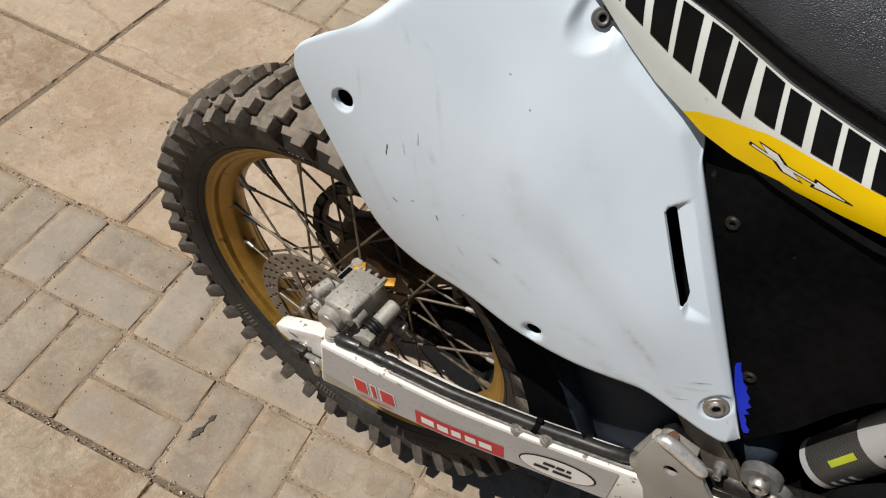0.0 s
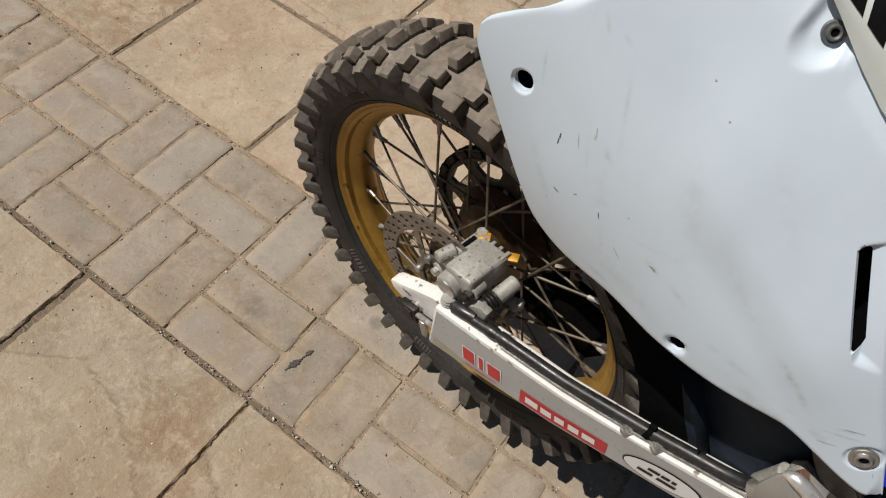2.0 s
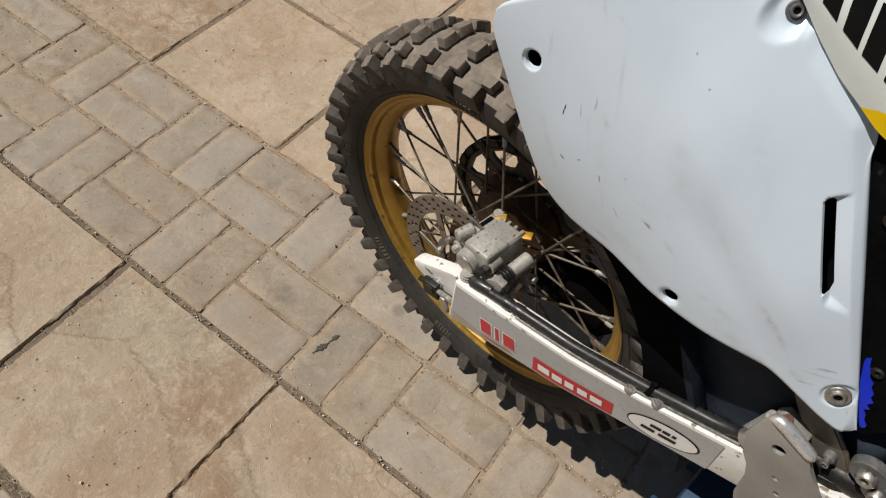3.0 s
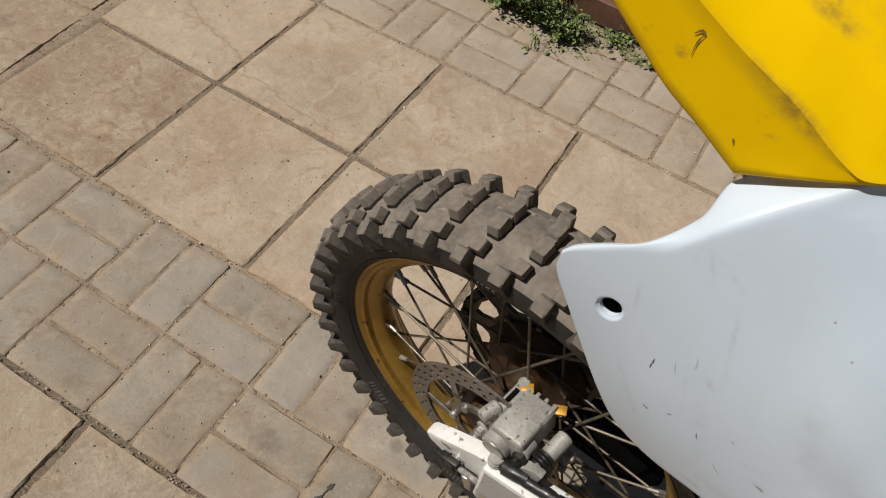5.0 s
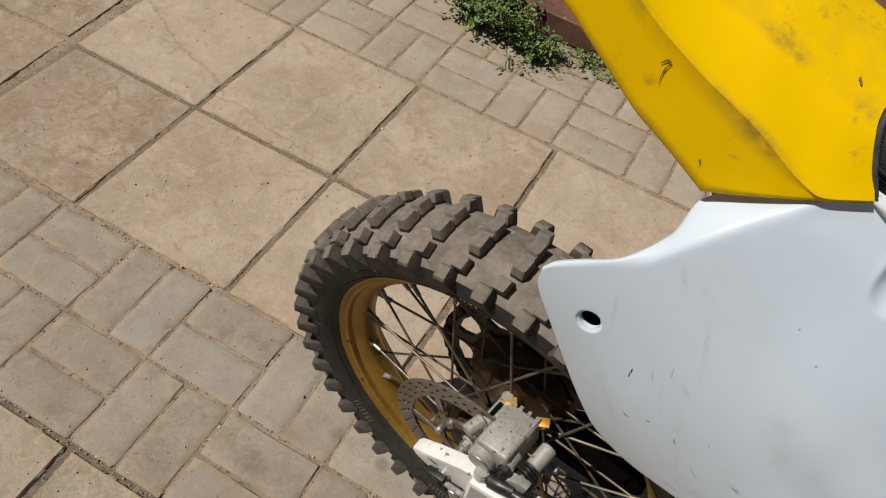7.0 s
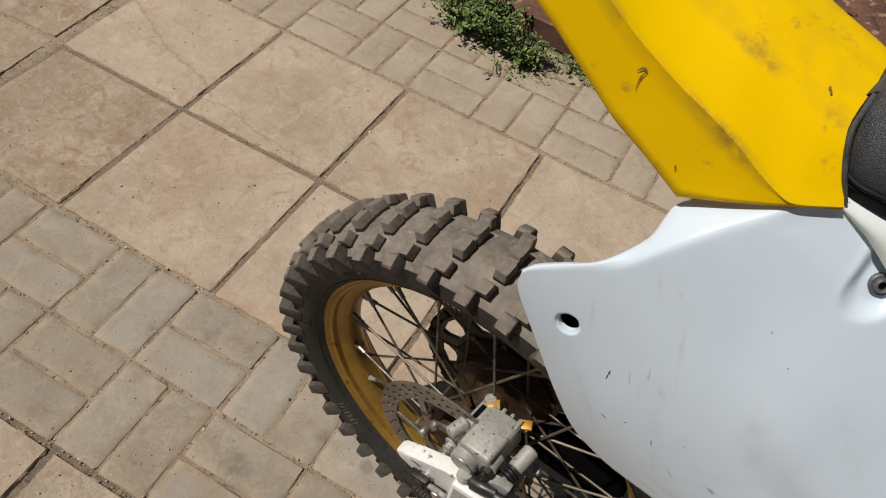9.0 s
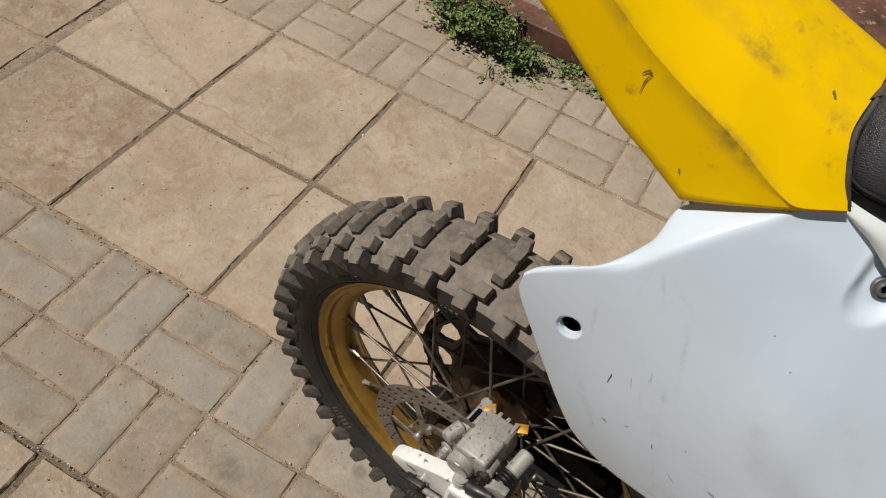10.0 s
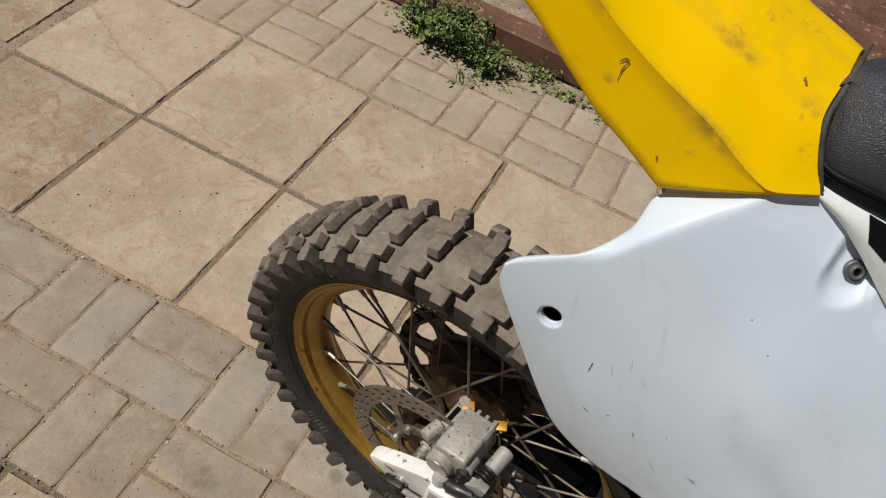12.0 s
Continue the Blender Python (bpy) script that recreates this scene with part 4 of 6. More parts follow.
    for i in range(cols + 1):
        u = i / cols
        u = u - 0.055 * math.sin(2 * math.pi * u) * 0.5
        b, c, t = at(bp, u), at(cp, u), at(tp, u)
        colf, colb = [], []
        for j in range(rows_main + rows_top + 1):
            if j <= rows_main:
                v = j / rows_main
                x, z = b[0] + (c[0] - b[0]) * v, b[2] + (c[2] - b[2]) * v
                edge_d = min((z - b[2]), 0.02)
                y = panel_y(x, z) + relief(x, z) + 0.0035 * (1 - min(1, edge_d / 0.006)) ** 2
                y += 0.004 * (1 - min(1, (u * 0.42) / 0.006)) ** 2 + 0.003 * (1 - min(1, (1 - u) * 0.42 / 0.006)) ** 2
            else:
                v = (j - rows_main) / rows_top
                x, z = c[0] + (t[0] - c[0]) * v, c[2] + (t[2] - c[2]) * v
                yc = panel_y(c[0], c[2]) + relief(c[0], c[2])
                y = yc + (max(t[1], yc + 0.003) - yc) * v + relief(x, z) * 0.0
                z += 0.0022 * math.sin(math.pi * v)
            colf.append(bm.verts.new((x, y, z)))
            colf[-1][layer] = grime(x, z) + (0.18 * max(0.0, 1 - j / 6) if j < 6 else 0.0)
            colb.append(bm.verts.new((x, y + 0.0032, z - (0.0022 if j > rows_main else 0))))
        grid_f.append(colf)
        grid_b.append(colb)
    nr = rows_main + rows_top
    # round the fold between face and ledge
    for _ in range(8):
        for colf, colb in zip(grid_f, grid_b):
            for j in range(rows_main - 5, nr - 1):
                for g in (colf, colb):
                    g[j].co = g[j].co * .5 + (g[j - 1].co + g[j + 1].co) * .25
    for i in range(cols):
        for j in range(nr):
            bm.faces.new((grid_f[i][j], grid_f[i + 1][j], grid_f[i + 1][j + 1], grid_f[i][j + 1]))
            bm.faces.new((grid_b[i][j], grid_b[i][j + 1], grid_b[i + 1][j + 1], grid_b[i + 1][j]))
    loop = [(i, 0) for i in range(cols)] + [(cols, j) for j in range(nr)] + [(i, nr) for i in range(cols, 0, -1)] + [(0, j) for j in range(nr, 0, -1)]
    for (i, j), (k, l) in zip(loop, loop[1:] + loop[:1]):
        bm.faces.new((grid_f[i][j], grid_b[i][j], grid_b[k][l], grid_f[k][l]))
    panel = part("side_panel", bm, M_WHITE, bike, "scratched white plastic side panel with empty bolt holes", angle=50)
    cuts = []
    for x, z, r in ((.0738, .8610, .0076), (.2645, .7252, .0070)):
        c = bmesh.new()
        rod(c, (x, -0.2, z), (x, -0.05, z), r, n=24)
        cuts.append(c)
    c = bmesh.new()
    plate(c, [(.3062, .8605), (.3085, .8622), (.3123, .8616), (.3500, .8095), (.3520, .8010), (.3510, .7990), (.3490, .8000), (.3440, .8075)], -0.2, -0.01)
    cuts.append(c)
    carve(panel, cuts)
    # screws stand square to the panel's face
    for x, z, sunk, r, mat in ((.415, .7208, .0014, .0072, M_STEEL), (.2136, .9548, .0098, .0050, M_DULL)):
        out = Vector((SURF[1] + 2 * SURF[3] * x + SURF[4] * z, -1, SURF[2] + SURF[4] * x + 2 * SURF[5] * z)).normalized()
        seat_at = Matrix.Translation((x, panel_y(x, z) + sunk, z)) @ Vector((0, -1, 0)).rotation_difference(out).to_matrix().to_4x4()
        for name, m in (("washer", mat), ("panel_screw", mat), ("hex_socket_shade", M_BLACK)):
            bm = bmesh.new()
            if name == "washer":
                rod(bm, (0, 0.003, 0), (0, -0.0012, 0), r * 1.4, r * 1.4, 28, 0.0006)
            elif name == "panel_screw":
                lathe(bm, [(r * .45, 0.003), (r * .5, -0.0030), (r * .74, -0.0036), (r * 0.92, -0.0026), (r, -0.0005), (r, 0.003)], 28)
            else:
                # black floor stands in for the shade inside the socket
                rod(bm, (0, 0.002, 0), (0, -0.0016, 0), r * .53, n=6)
            bmesh.ops.transform(bm, matrix=seat_at, verts=bm.verts)
            part(name, bm, m, panel)
    # added black cups keep the bolt holes dark inside
    for x, z, r in ((.0738, .8610, .0105), (.2645, .7252, .0098)):
        y = panel_y(x, z) + 0.0048
        bm = bmesh.new()
        lathe(bm, [(.001, .012), (r - .0012, .012), (r - .0012, .0), (r, .0), (r, .0135), (.001, .0135)], 24, centre=(x, y, z))
        part("hole_dark_cup", bm, M_BLACK, panel, "black cup added to keep a bolt hole dark")
    return panel


panel = side_panel()
# the same panel on the other side, unseen, added to keep sky light out
me = panel.data.copy()
me.transform(Matrix.Scale(-1, 4, (0, 1, 0)))
me.flip_normals()
far_panel = new("side_panel", me)
far_panel.parent = bike
tagged(far_panel, "unseen white plastic side panel on the far side, keeps sky light out")


# rear fender ---------------------------------------------------------------
def fender():
    # stations from front to rear: edge, shoulder and crown, each (x, y, z)
    edge = [(.1696, -.050, .991), (.1450, -.0695, .9895), (.1145, -.077, .9755), (.0893, -.080, .9625), (.0587, -.080, .9790), (.0345, -.080, .9898), (.0083, -.080, 1.0079), (-.026, -.080, 1.0322), (-.15, -.086, 1.105), (-.54, -.104, 1.185)]
    shoulder = [(.1695, -.0505, .9915), (.1445, -.0695, .9895), (.1270, -.071, .9965), (.0965, -.072, 1.0130), (.0580, -.073, 1.0270), (.0285, -.073, 1.040), (.006, -.073, 1.053), (-.024, -.073, 1.069), (-.14, -.073, 1.125), (-.54, -.092, 1.197)]
    crown = [(.1454, -.034, 1.024), (.132, -.034, 1.0278), (.108, -.034, 1.034), (.080, -.034, 1.0425), (.050, -.034, 1.0483), (.027, -.034, 1.0545), (.006, -.034, 1.0615), (-.03, -.034, 1.076), (-.14, -.034, 1.129), (-.54, -.040, 1.202)]
    E, S, C = ([np.array(a) + (np.array(b) - np.array(a)) * k / 10 for a, b in zip(q, q[1:]) for k in range(10)] + [np.array(q[-1])] for q in (edge, shoulder, crown))
    for line in (E, S, C):
        for _ in range(8):
            line[1:-1] = [line[k] if line is E and 29 <= k <= 31 else 0.25 * line[k - 1] + 0.5 * line[k] + 0.25 * line[k + 1] for k in range(1, len(line) - 1)]
    bm = bmesh.new()
    layer = bm.verts.layers.float.new("dirt")
    rows_f, rows_b = [], []
    for e, s, c in zip(E, S, C):
        mid = np.array([c[0] + 0.001, 0.002, c[2] + 0.0125])
        half = []
        for a, b, n in ((e, s, 8), (s, c, 8), (c, mid, 5)):
            for k in range(n):
                half.append(a + (b - a) * k / n)
        half.append(mid)
        # round the crown, and leave the shoulder as a crisp lip
        for _ in range(3):
            half = half[:11] + [0.25 * half[k - 1] + 0.5 * half[k] + 0.25 * half[k + 1] for k in range(11, len(half) - 1)] + [half[-1]]
        half[8] = half[8] + np.array([0, -0.0009, 0.0005])
        full = half + [np.array([p[0], 0.004 - p[1], p[2] + 0.015 * min(1.0, -p[1] / 0.034)]) for p in reversed(half[:-1])]
        rows_f.append([bm.verts.new(p) for p in full])
        rows_b.append([bm.verts.new((p[0], p[1] * 0.965, p[2] - 0.0035)) for p in full])
    n, m = len(rows_f), len(rows_f[0])
    for i in range(n - 1):
        for j in range(m - 1):
            bm.faces.new((rows_f[i][j], rows_f[i + 1][j], rows_f[i + 1][j + 1], rows_f[i][j + 1]))
            bm.faces.new((rows_b[i][j], rows_b[i][j + 1], rows_b[i + 1][j + 1], rows_b[i + 1][j]))
    loop = [(i, 0) for i in range(n - 1)] + [(n - 1, j) for j in range(m - 1)] + [(i, m - 1) for i in range(n - 1, 0, -1)] + [(0, j) for j in range(m - 1, 0, -1)]
    for (i, j), (k, l) in zip(loop, loop[1:] + loop[:1]):
        bm.faces.new((rows_f[i][j], rows_f[k][l], rows_b[k][l], rows_b[i][j]))
    # dirt rubbed in along the folds and on the crown
    for i, row in enumerate(rows_f):
        for j, vert in enumerate(row):
            k, v = i / 10, j / 8
            wave = 0.5 + 0.5 * math.sin(k * 2.1 + 0.8) * math.sin(k * 0.9 + 2.0)
            fold = math.exp(-((v - 0.95) / 0.07) ** 2) * (0.10 + 0.95 * math.exp(-((k - 2.9) / 0.75) ** 2) + 0.55 * math.exp(-((k - 5.6) / 0.5) ** 2) + 0.15 * wave)
            crown_dirt = math.exp(-((v - 2.02) / 0.08) ** 2) * (0.12 + 0.60 * max(0.0, math.sin(k * 2.6 + 0.4))) + (0.10 if v > 2.0 else 0.0)
            lip = math.exp(-(v / 0.10) ** 2) * 0.25
            vert[layer] = min(1.0, fold + crown_dirt + lip)
    ob = part("rear_fender", bm, M_YELLOW, bike, "scuffed yellow plastic rear fender", angle=60)

    def on_fender(k, v):
        """A point just over the fender: k along its stations, v from edge (0) by shoulder (1) to crown (2)."""
        q = min(max(k * 10, 0), len(E) - 1.001)
        i, f = int(q), q - int(q)
        e, s, c = (p[i] * (1 - f) + p[i + 1] * f for p in (E, S, C))
        mid = np.array([c[0] + 0.001, 0.002, c[2] + 0.0125])
        a, b, w = (e, s, v) if v <= 1 else (s, c, v - 1) if v <= 2 else (c, mid, v - 2)
        return Vector(a + (b - a) * w) + Vector((0, -.0007, .0007))
    return ob, on_fender


rear_fender, on_fender = fender()


# swingarm ---------------------------------------------------------------
def section_beam(sections, name, mat, label, bevel=0.004, parent=None):
    """A box beam through four-cornered sections, each a list of corners, with bevelled long edges."""
    bm = bmesh.new()
    rings = [[bm.verts.new(p) for p in s] for s in sections]
    k = len(rings[0])
    for p, q in zip(rings, rings[1:]):
        for i in range(k):
            bm.faces.new((p[i], p[(i + 1) % k], q[(i + 1) % k], q[i]))
    bm.faces.new(rings[0])
    bm.faces.new(list(reversed(rings[-1])))
    bmesh.ops.recalc_face_normals(bm, faces=bm.faces)
    if bevel:
        es = [e for e in bm.edges if e.is_manifold and e.calc_face_angle(0) > 0.5]
        bmesh.ops.bevel(bm, geom=es, offset=bevel, segments=3, affect="EDGES", profile=0.5)
    return part(name, bm, mat, parent or bike, label)


ARM_X = [.036, .105, .213, .300, .400, .52]
ARM_TOP = [.462, .476, .500, .532, .575, .632]
ARM_LOW = [.359, .382, .417, .455, .497, .545]
ARM_OUT = [-.1275, -.1250, -.1195, -.1145, -.108, -.10]
ARM_IN = [-.092, -.090, -.086, -.082, -.076, -.07]


def arm_at(x):
    return tuple(float(np.interp(x, ARM_X, q)) for q in (ARM_TOP, ARM_LOW, ARM_OUT, ARM_IN))


arm = section_beam([[(x, o, b), (x, o, t - .004), (x, i, t - .013), (x, i, b)] for x, t, b, o, i in zip(ARM_X, ARM_TOP, ARM_LOW, ARM_OUT, ARM_IN)],
                   "swingarm", M_PAINT, "white painted box-section swingarm with worn edges")
bm = bmesh.new()
pts = [(-.052, .386), (-.047, .394), (-.02, .411), (.02, .438), (.05, .456), (.05, .38), (.02, .376), (-.02, .374), (-.046, .376)]
plate(bm, pts, -.114, -.094, 0.004)
part("axle_plate", bm, M_PAINT, arm)


def on_arm(x, f, lift=0.0008):
    """A point on the swingarm's outer face: x along it, f from its lower (0) to its upper edge (1)."""
    t, b, o, i = arm_at(x)
    return Vector((x, o - lift, b + (t - .004 - b) * f))


def thicken(bm, d):
    """Gives an open sheet a back, d metres further in (y), and an edge."""
    faces, rim = list(bm.faces), [e for e in bm.edges if e.is_boundary]
    back = {v: bm.verts.new((v.co.x, v.co.y + d, v.co.z)) for v in list(bm.verts)}
    for f in faces:
        bm.faces.new([back[v] for v in reversed(f.verts)])
    for e in rim:
        a, b = e.verts
        bm.faces.new((a, b, back[b], back[a]))


def decal(name, fn, quads, mat, parent, label="", thick=0.0004):
    """Flat pieces of film laid on a surface; each is four corners in its parameters."""
    if not label.startswith("plain"):
        # every loose piece is a part of its own
        if len(quads) > 1:
            for q in quads:
                decal(name, fn, [q], mat, parent, label, thick)
            return None
    bm = bmesh.new()
    for q in quads:
        n = 6
        g = []
        for i in range(n + 1):
            row = []
            for j in range(3):
                u, v = i / n, j / 2
                p = [(q[0][k] * (1 - u) + q[1][k] * u) * (1 - v) + (q[3][k] * (1 - u) + q[2][k] * u) * v for k in (0, 1)]
                row.append(bm.verts.new(fn(*p)))
            g.append(row)
        for i in range(n):
            for j in range(2):
                bm.faces.new((g[i][j], g[i + 1][j], g[i + 1][j + 1], g[i][j + 1]))
    return part(name, bm, mat, parent, label)


# film on the swingarm's outer face, with the face's shade in its grey
decal("grey_shade_film", lambda x, f: on_arm(x, f, 0.0012), [((.041, .04), (.398, .04), (.392, .93), (.041, .93))], M_GREYDECAL, arm, "grey film on the swingarm, its grey partly the face's shade")
film = lambda x, f: on_arm(x, f, 0.0018)
film_top = lambda x, f: on_arm(x, f, 0.0024)


def slanted(x0, x1, f0, f1, lean=-0.006):
    return ((x0 - lean, f0), (x1 - lean, f0), (x1, f1), (x0, f1))


M_OCHRE = material("ochre_stain", (0.31, 0.27, 0.19), (0.38, 0.345, 0.275), 0.5, grain=120, blotch=40, bump=0.0)
decal("stain", lambda x, f: on_arm(x, f, 0.0015), [((.045, .045), (.150, .045), (.120, .11), (.045, .26))], M_OCHRE, arm, "yellowish stain on the film")
red = []
for x0, x1 in ((.088, .1045), (.112, .1175), (.125, .1425)):
    red += [slanted(x0, x1, .27, .57)]
decal("maker_badge_edge", film, [slanted(a - .0018, b + .0018, .25, .59) for a, b in ((.088, .1045), (.112, .1175), (.125, .1425))], M_DECALWHITE, arm, "white edge of a badge")
decal("maker_badge", film_top, red, M_RED, arm, "red and white badge shapes")
decal("small_bar", film_top, [slanted(.095, .142, .15, .175)], M_RED, arm)
decal("sponsor_sticker", film, [slanted(.174, .283, .09, .46, -0.005)], M_RED, arm, "red sticker with plain white bars")
for k, (x0, x1) in enumerate(((.183, .200), (.204, .218), (.222, .234), (.239, .252), (.256, .271))):
    bars = [slanted(x0, x1, .19, .36, -0.003)]
    decal("white_bar", film_top, bars, M_DECALWHITE, arm, "plain white bars")


def arm_ellipse(name, cx, cf, rx, rf, mat, lift, label=""):
    bm = bmesh.new()
    c = bm.verts.new(on_arm(cx, cf, lift))
    ring = [bm.verts.new(on_arm(cx + rx * math.cos(a), cf + rf * math.sin(a), lift)) for a in span(0, 2 * math.pi, 40)[:-1]]
    for i in range(40):
        bm.faces.new((c, ring[i], ring[(i + 1) % 40]))
    return part(name, bm, mat, arm, label)


arm_ellipse("oval_sticker_rim", .3415, .40, .0400, .30, M_INK, 0.0018, "black rim of an oval sticker")
arm_ellipse("oval_sticker", .3415, .40, .0380, .27, M_DECALWHITE, 0.0024, "pale grey oval sticker with plain dark bars")
decal("oval_bars", lambda x, f: on_arm(x, f, 0.003), [((x, f), (x + w, f), (x + w, f + .085), (x, f + .085)) for x, w, f in ((.3270, .0120, .44), (.3405, .0085, .44), (.3510, .0045, .44), (.3195, .0155, .29), (.3395, .0190, .29))], M_INK, arm)
bm = bmesh.new()
for x0, x1, y0, y1 in ((.165, .171, -.110, -.106), (.176, .192, -.111, -.108), (.202, .220, -.108, -.100)):
    vs = [bm.verts.new((x, y, arm_at(x)[0] - .004 - .004 * (y - arm_at(x)[2]) / (arm_at(x)[3] - arm_at(x)[2]) + 0.0012)) for x, y in ((x0, y0), (x1, y0), (x1 + .004, y1), (x0 + .004, y1))]
    bm.faces.new(vs)
part("torn_sticker", bm, M_INK, arm, "torn black sticker remains")

# chain adjuster at the swingarm's end
bm = bmesh.new()
box(bm, pose(-.004, -.121, .379, 0, -18, 0), .030, .012, .028, .003)
rod(bm, (-.004, -.112, .381), (-.004, -.129, .381), .0115, .0105, 6, .001)
rod(bm, (-.030, -.119, .371), (.030, -.119, .390), .0042, n=10)
part("chain_adjuster", bm, M_DARKSTEEL, arm, "oily steel chain adjuster and axle nut")
bm = bmesh.new()
rod(bm, (.006, -.122, .386), (.036, -.124, .398), .004, n=10)
box(bm, pose(.024, -.1235, .372, 0, -18, 0), .010, .007, .030, .002)
part("adjuster_bolt", bm, M_STEEL, arm)
bm = bmesh.new()
for x in (.287, .318):
    t = arm_at(x)
    rod(bm, (x, t[2] + .006, t[0] - .008), (x, t[2] + .006, t[0] - .001), .0075, .007, 16, .001)
    rod(bm, (x, t[2] + .006, t[0] - .004), (x, t[2] + .006, t[0] + .0015), .0040, n=6)
part("hose_clamp_bolt", bm, M_STEEL, arm, "rusty clamp bolts")

# brake hose along the swingarm
def hose_y(x):
    return arm_at(x)[2] + .0135


hose_pts = [(.052, -.112, .462), (.064, -.113, .468), (.085, -.1125, .472)] + [(x, hose_y(x), arm_at(x)[0] + .0025) for x in (.12, .16, .21, .26, .30, .34, .38)] + [(.405, -.094, .590), (.418, -.093, .600)]
bm = bmesh.new()
tube(bm, hose_pts, .0068, 14, 8)
hose = part("brake_hose", bm, M_HOSE, bike, "black rubber rear brake hose tied to the swingarm")
bm = bmesh.new()
tube(bm, [(.056, -.1125, .4645), (.068, -.1125, .4695), (.084, -.110, .4725)], [.0092, .0088, .0082], 14, 6)
for x in (.110, .128):
    z = arm_at(x)[0] + .0025
    tube(bm, [(x - .007, hose_y(x - .007), z - .0013), (x, hose_y(x), z), (x + .007, hose_y(x + .007), z + .0013)], [.0076, .0082, .0076], 14, 4)
part("hose_sleeve", bm, M_HOSE, hose)
bm = bmesh.new()
tz = arm_at(.303)[0] - .006
lathe(bm, [(.0066, -.003), (.0090, -.003), (.0090, .003), (.0066, .003)], 20)
bmesh.ops.transform(bm, matrix=pose(.303, hose_y(.303), tz + .0085, 0, -24, 90), verts=bm.verts)
box(bm, pose(.303, hose_y(.303) + .001, tz + .0185, 0, -24, 0), .008, .005, .006, .001)
part("cable_tie", bm, M_BLACK, hose)
bm = bmesh.new()
tube(bm, [(x, hose_y(x) - .0085, arm_at(x)[0] - .001) for x in (.13, .18, .24, .30, .36, .40)], .0014, 8, 6)
part("thin_line", bm, M_STEEL, hose)


# brake caliper ---------------------------------------------------------------
def caliper():
    tilt = -14
    bm = bmesh.new()
    # body over the disc
    box(bm, pose(.045, -.068, .481, 0, tilt, -4), .044, .064, .038, .0045, 3)
    box(bm, pose(.044, -.050, .482, 0, tilt, -4), .050, .026, .032, .004, 2)
    cal = part("brake_caliper", bm, M_ALU, bike, "dusty cast aluminium rear brake caliper")
    cal.location.z = .005
    # raised oval boss
    bm = bmesh.new()
    ring = []
    for k in range(28):
        a = 2 * math.pi * k / 28
        ring.append((.0125 * math.cos(a), .018 * math.sin(a)))
    m = pose(.0465, -.063, .4985, 0, tilt, -6)
    lo = [bm.verts.new(m @ Vector((x, y, -.002))) for x, y in ring]
    hi = [bm.verts.new(m @ Vector((x * .94, y * .94, .0012))) for x, y in ring]
    inn = [bm.verts.new(m @ Vector((x * .80, y * .84, .0012))) for x, y in ring]
    dip = [bm.verts.new(m @ Vector((x * .76, y * .80, .0002))) for x, y in ring]
    for p, q in ((lo, hi), (hi, inn), (inn, dip)):
        for i in range(28):
            bm.faces.new((p[i], p[(i + 1) % 28], q[(i + 1) % 28], q[i]))
    bm.faces.new(dip)
    part("maker_boss", bm, M_ALU, cal)
    # cooling fins at the inner end
    for k in range(4):
        bm = bmesh.new()
        box(bm, pose(.027 + .0115 * k, -.038 - .001 * k, .4885 + .0030 * k, 0, tilt, -4), .0055, .016, .013, .0015)
        part("fin", bm, M_ALU, cal)
    # piston housing with a flat cap
    bm = bmesh.new()
    rod(bm, (.034, -.070, .474), (.034, -.1085, .470), .0180, .0175, 32, .002)
    part("piston_housing", bm, M_ALU, cal)
    bm = bmesh.new()
    rod(bm, (.034, -.106, .4703), (.034, -.1105, .4698), .0150, .0148, 32, .001)
    part("piston_cap", bm, M_STEEL, cal)
    # slide pin at the rear with its bolt and washer
    bm = bmesh.new()
    rod(bm, (.0035, -.0955, .487), (.0105, -.072, .4895), .0085, .0092, 24, .0018)
    part("slide_pin", bm, M_ALU, cal)
    bm = bmesh.new()
    rod(bm, (.0105, -.1000, .4730), (.0112, -.0965, .4735), .0095, .0095, 24, .0008)
    part("bolt_washer", bm, M_ALU, cal)
    bm = bmesh.new()
    rod(bm, (.0095, -.1065, .4722), (.0106, -.0990, .4731), .0062, .0060, 6, .001)
    part("pin_bolt", bm, M_STEEL, cal, smooth=False)
    # arm beside the body, with a black block for the pad window's shade, and a rounded end
    bm = bmesh.new()
    box(bm, pose(.0165, -.0560, .4800, 0, tilt, -4), .0130, .0520, .0230, .003, 3)
    rod(bm, (.0175, -.0300, .4690), (.0160, -.0300, .4935), .0078, .0074, 22, .002)
    part("pad_carrier_arm", bm, M_ALU, cal)
    bm = bmesh.new()
    box(bm, pose(.0150, -.0520, .4905, 0, tilt, -4), .0062, .0210, .0060, .0015)
    part("pad_window_shade", bm, M_BLACK, cal, "black block for the shade in the slot over the brake pads")
    # second boss with a dark bolt
    bm = bmesh.new()
    rod(bm, (.060, -.078, .484), (.060, -.098, .482), .0120, .0115, 24, .0015)
    part("bolt_boss", bm, M_ALU, cal)
    bm = bmesh.new()
    rod(bm, (.062, -.096, .484), (.062, -.106, .483), .0080, .0075, 6, .001)
    rod(bm, (.062, -.104, .483), (.062, -.111, .4825), .0045, n=12)
    part("dark_bolt", bm, M_DARKSTEEL, cal, smooth=False)
    # bracket to the swingarm
    bm = bmesh.new()
    plate(bm, [(.052, .446), (.074, .449), (.094, .470), (.095, .488), (.082, .492), (.073, .476), (.060, .470)], -.108, -.096, .0022)
    part("caliper_bracket", bm, M_ALU, cal)
    bm = bmesh.new()
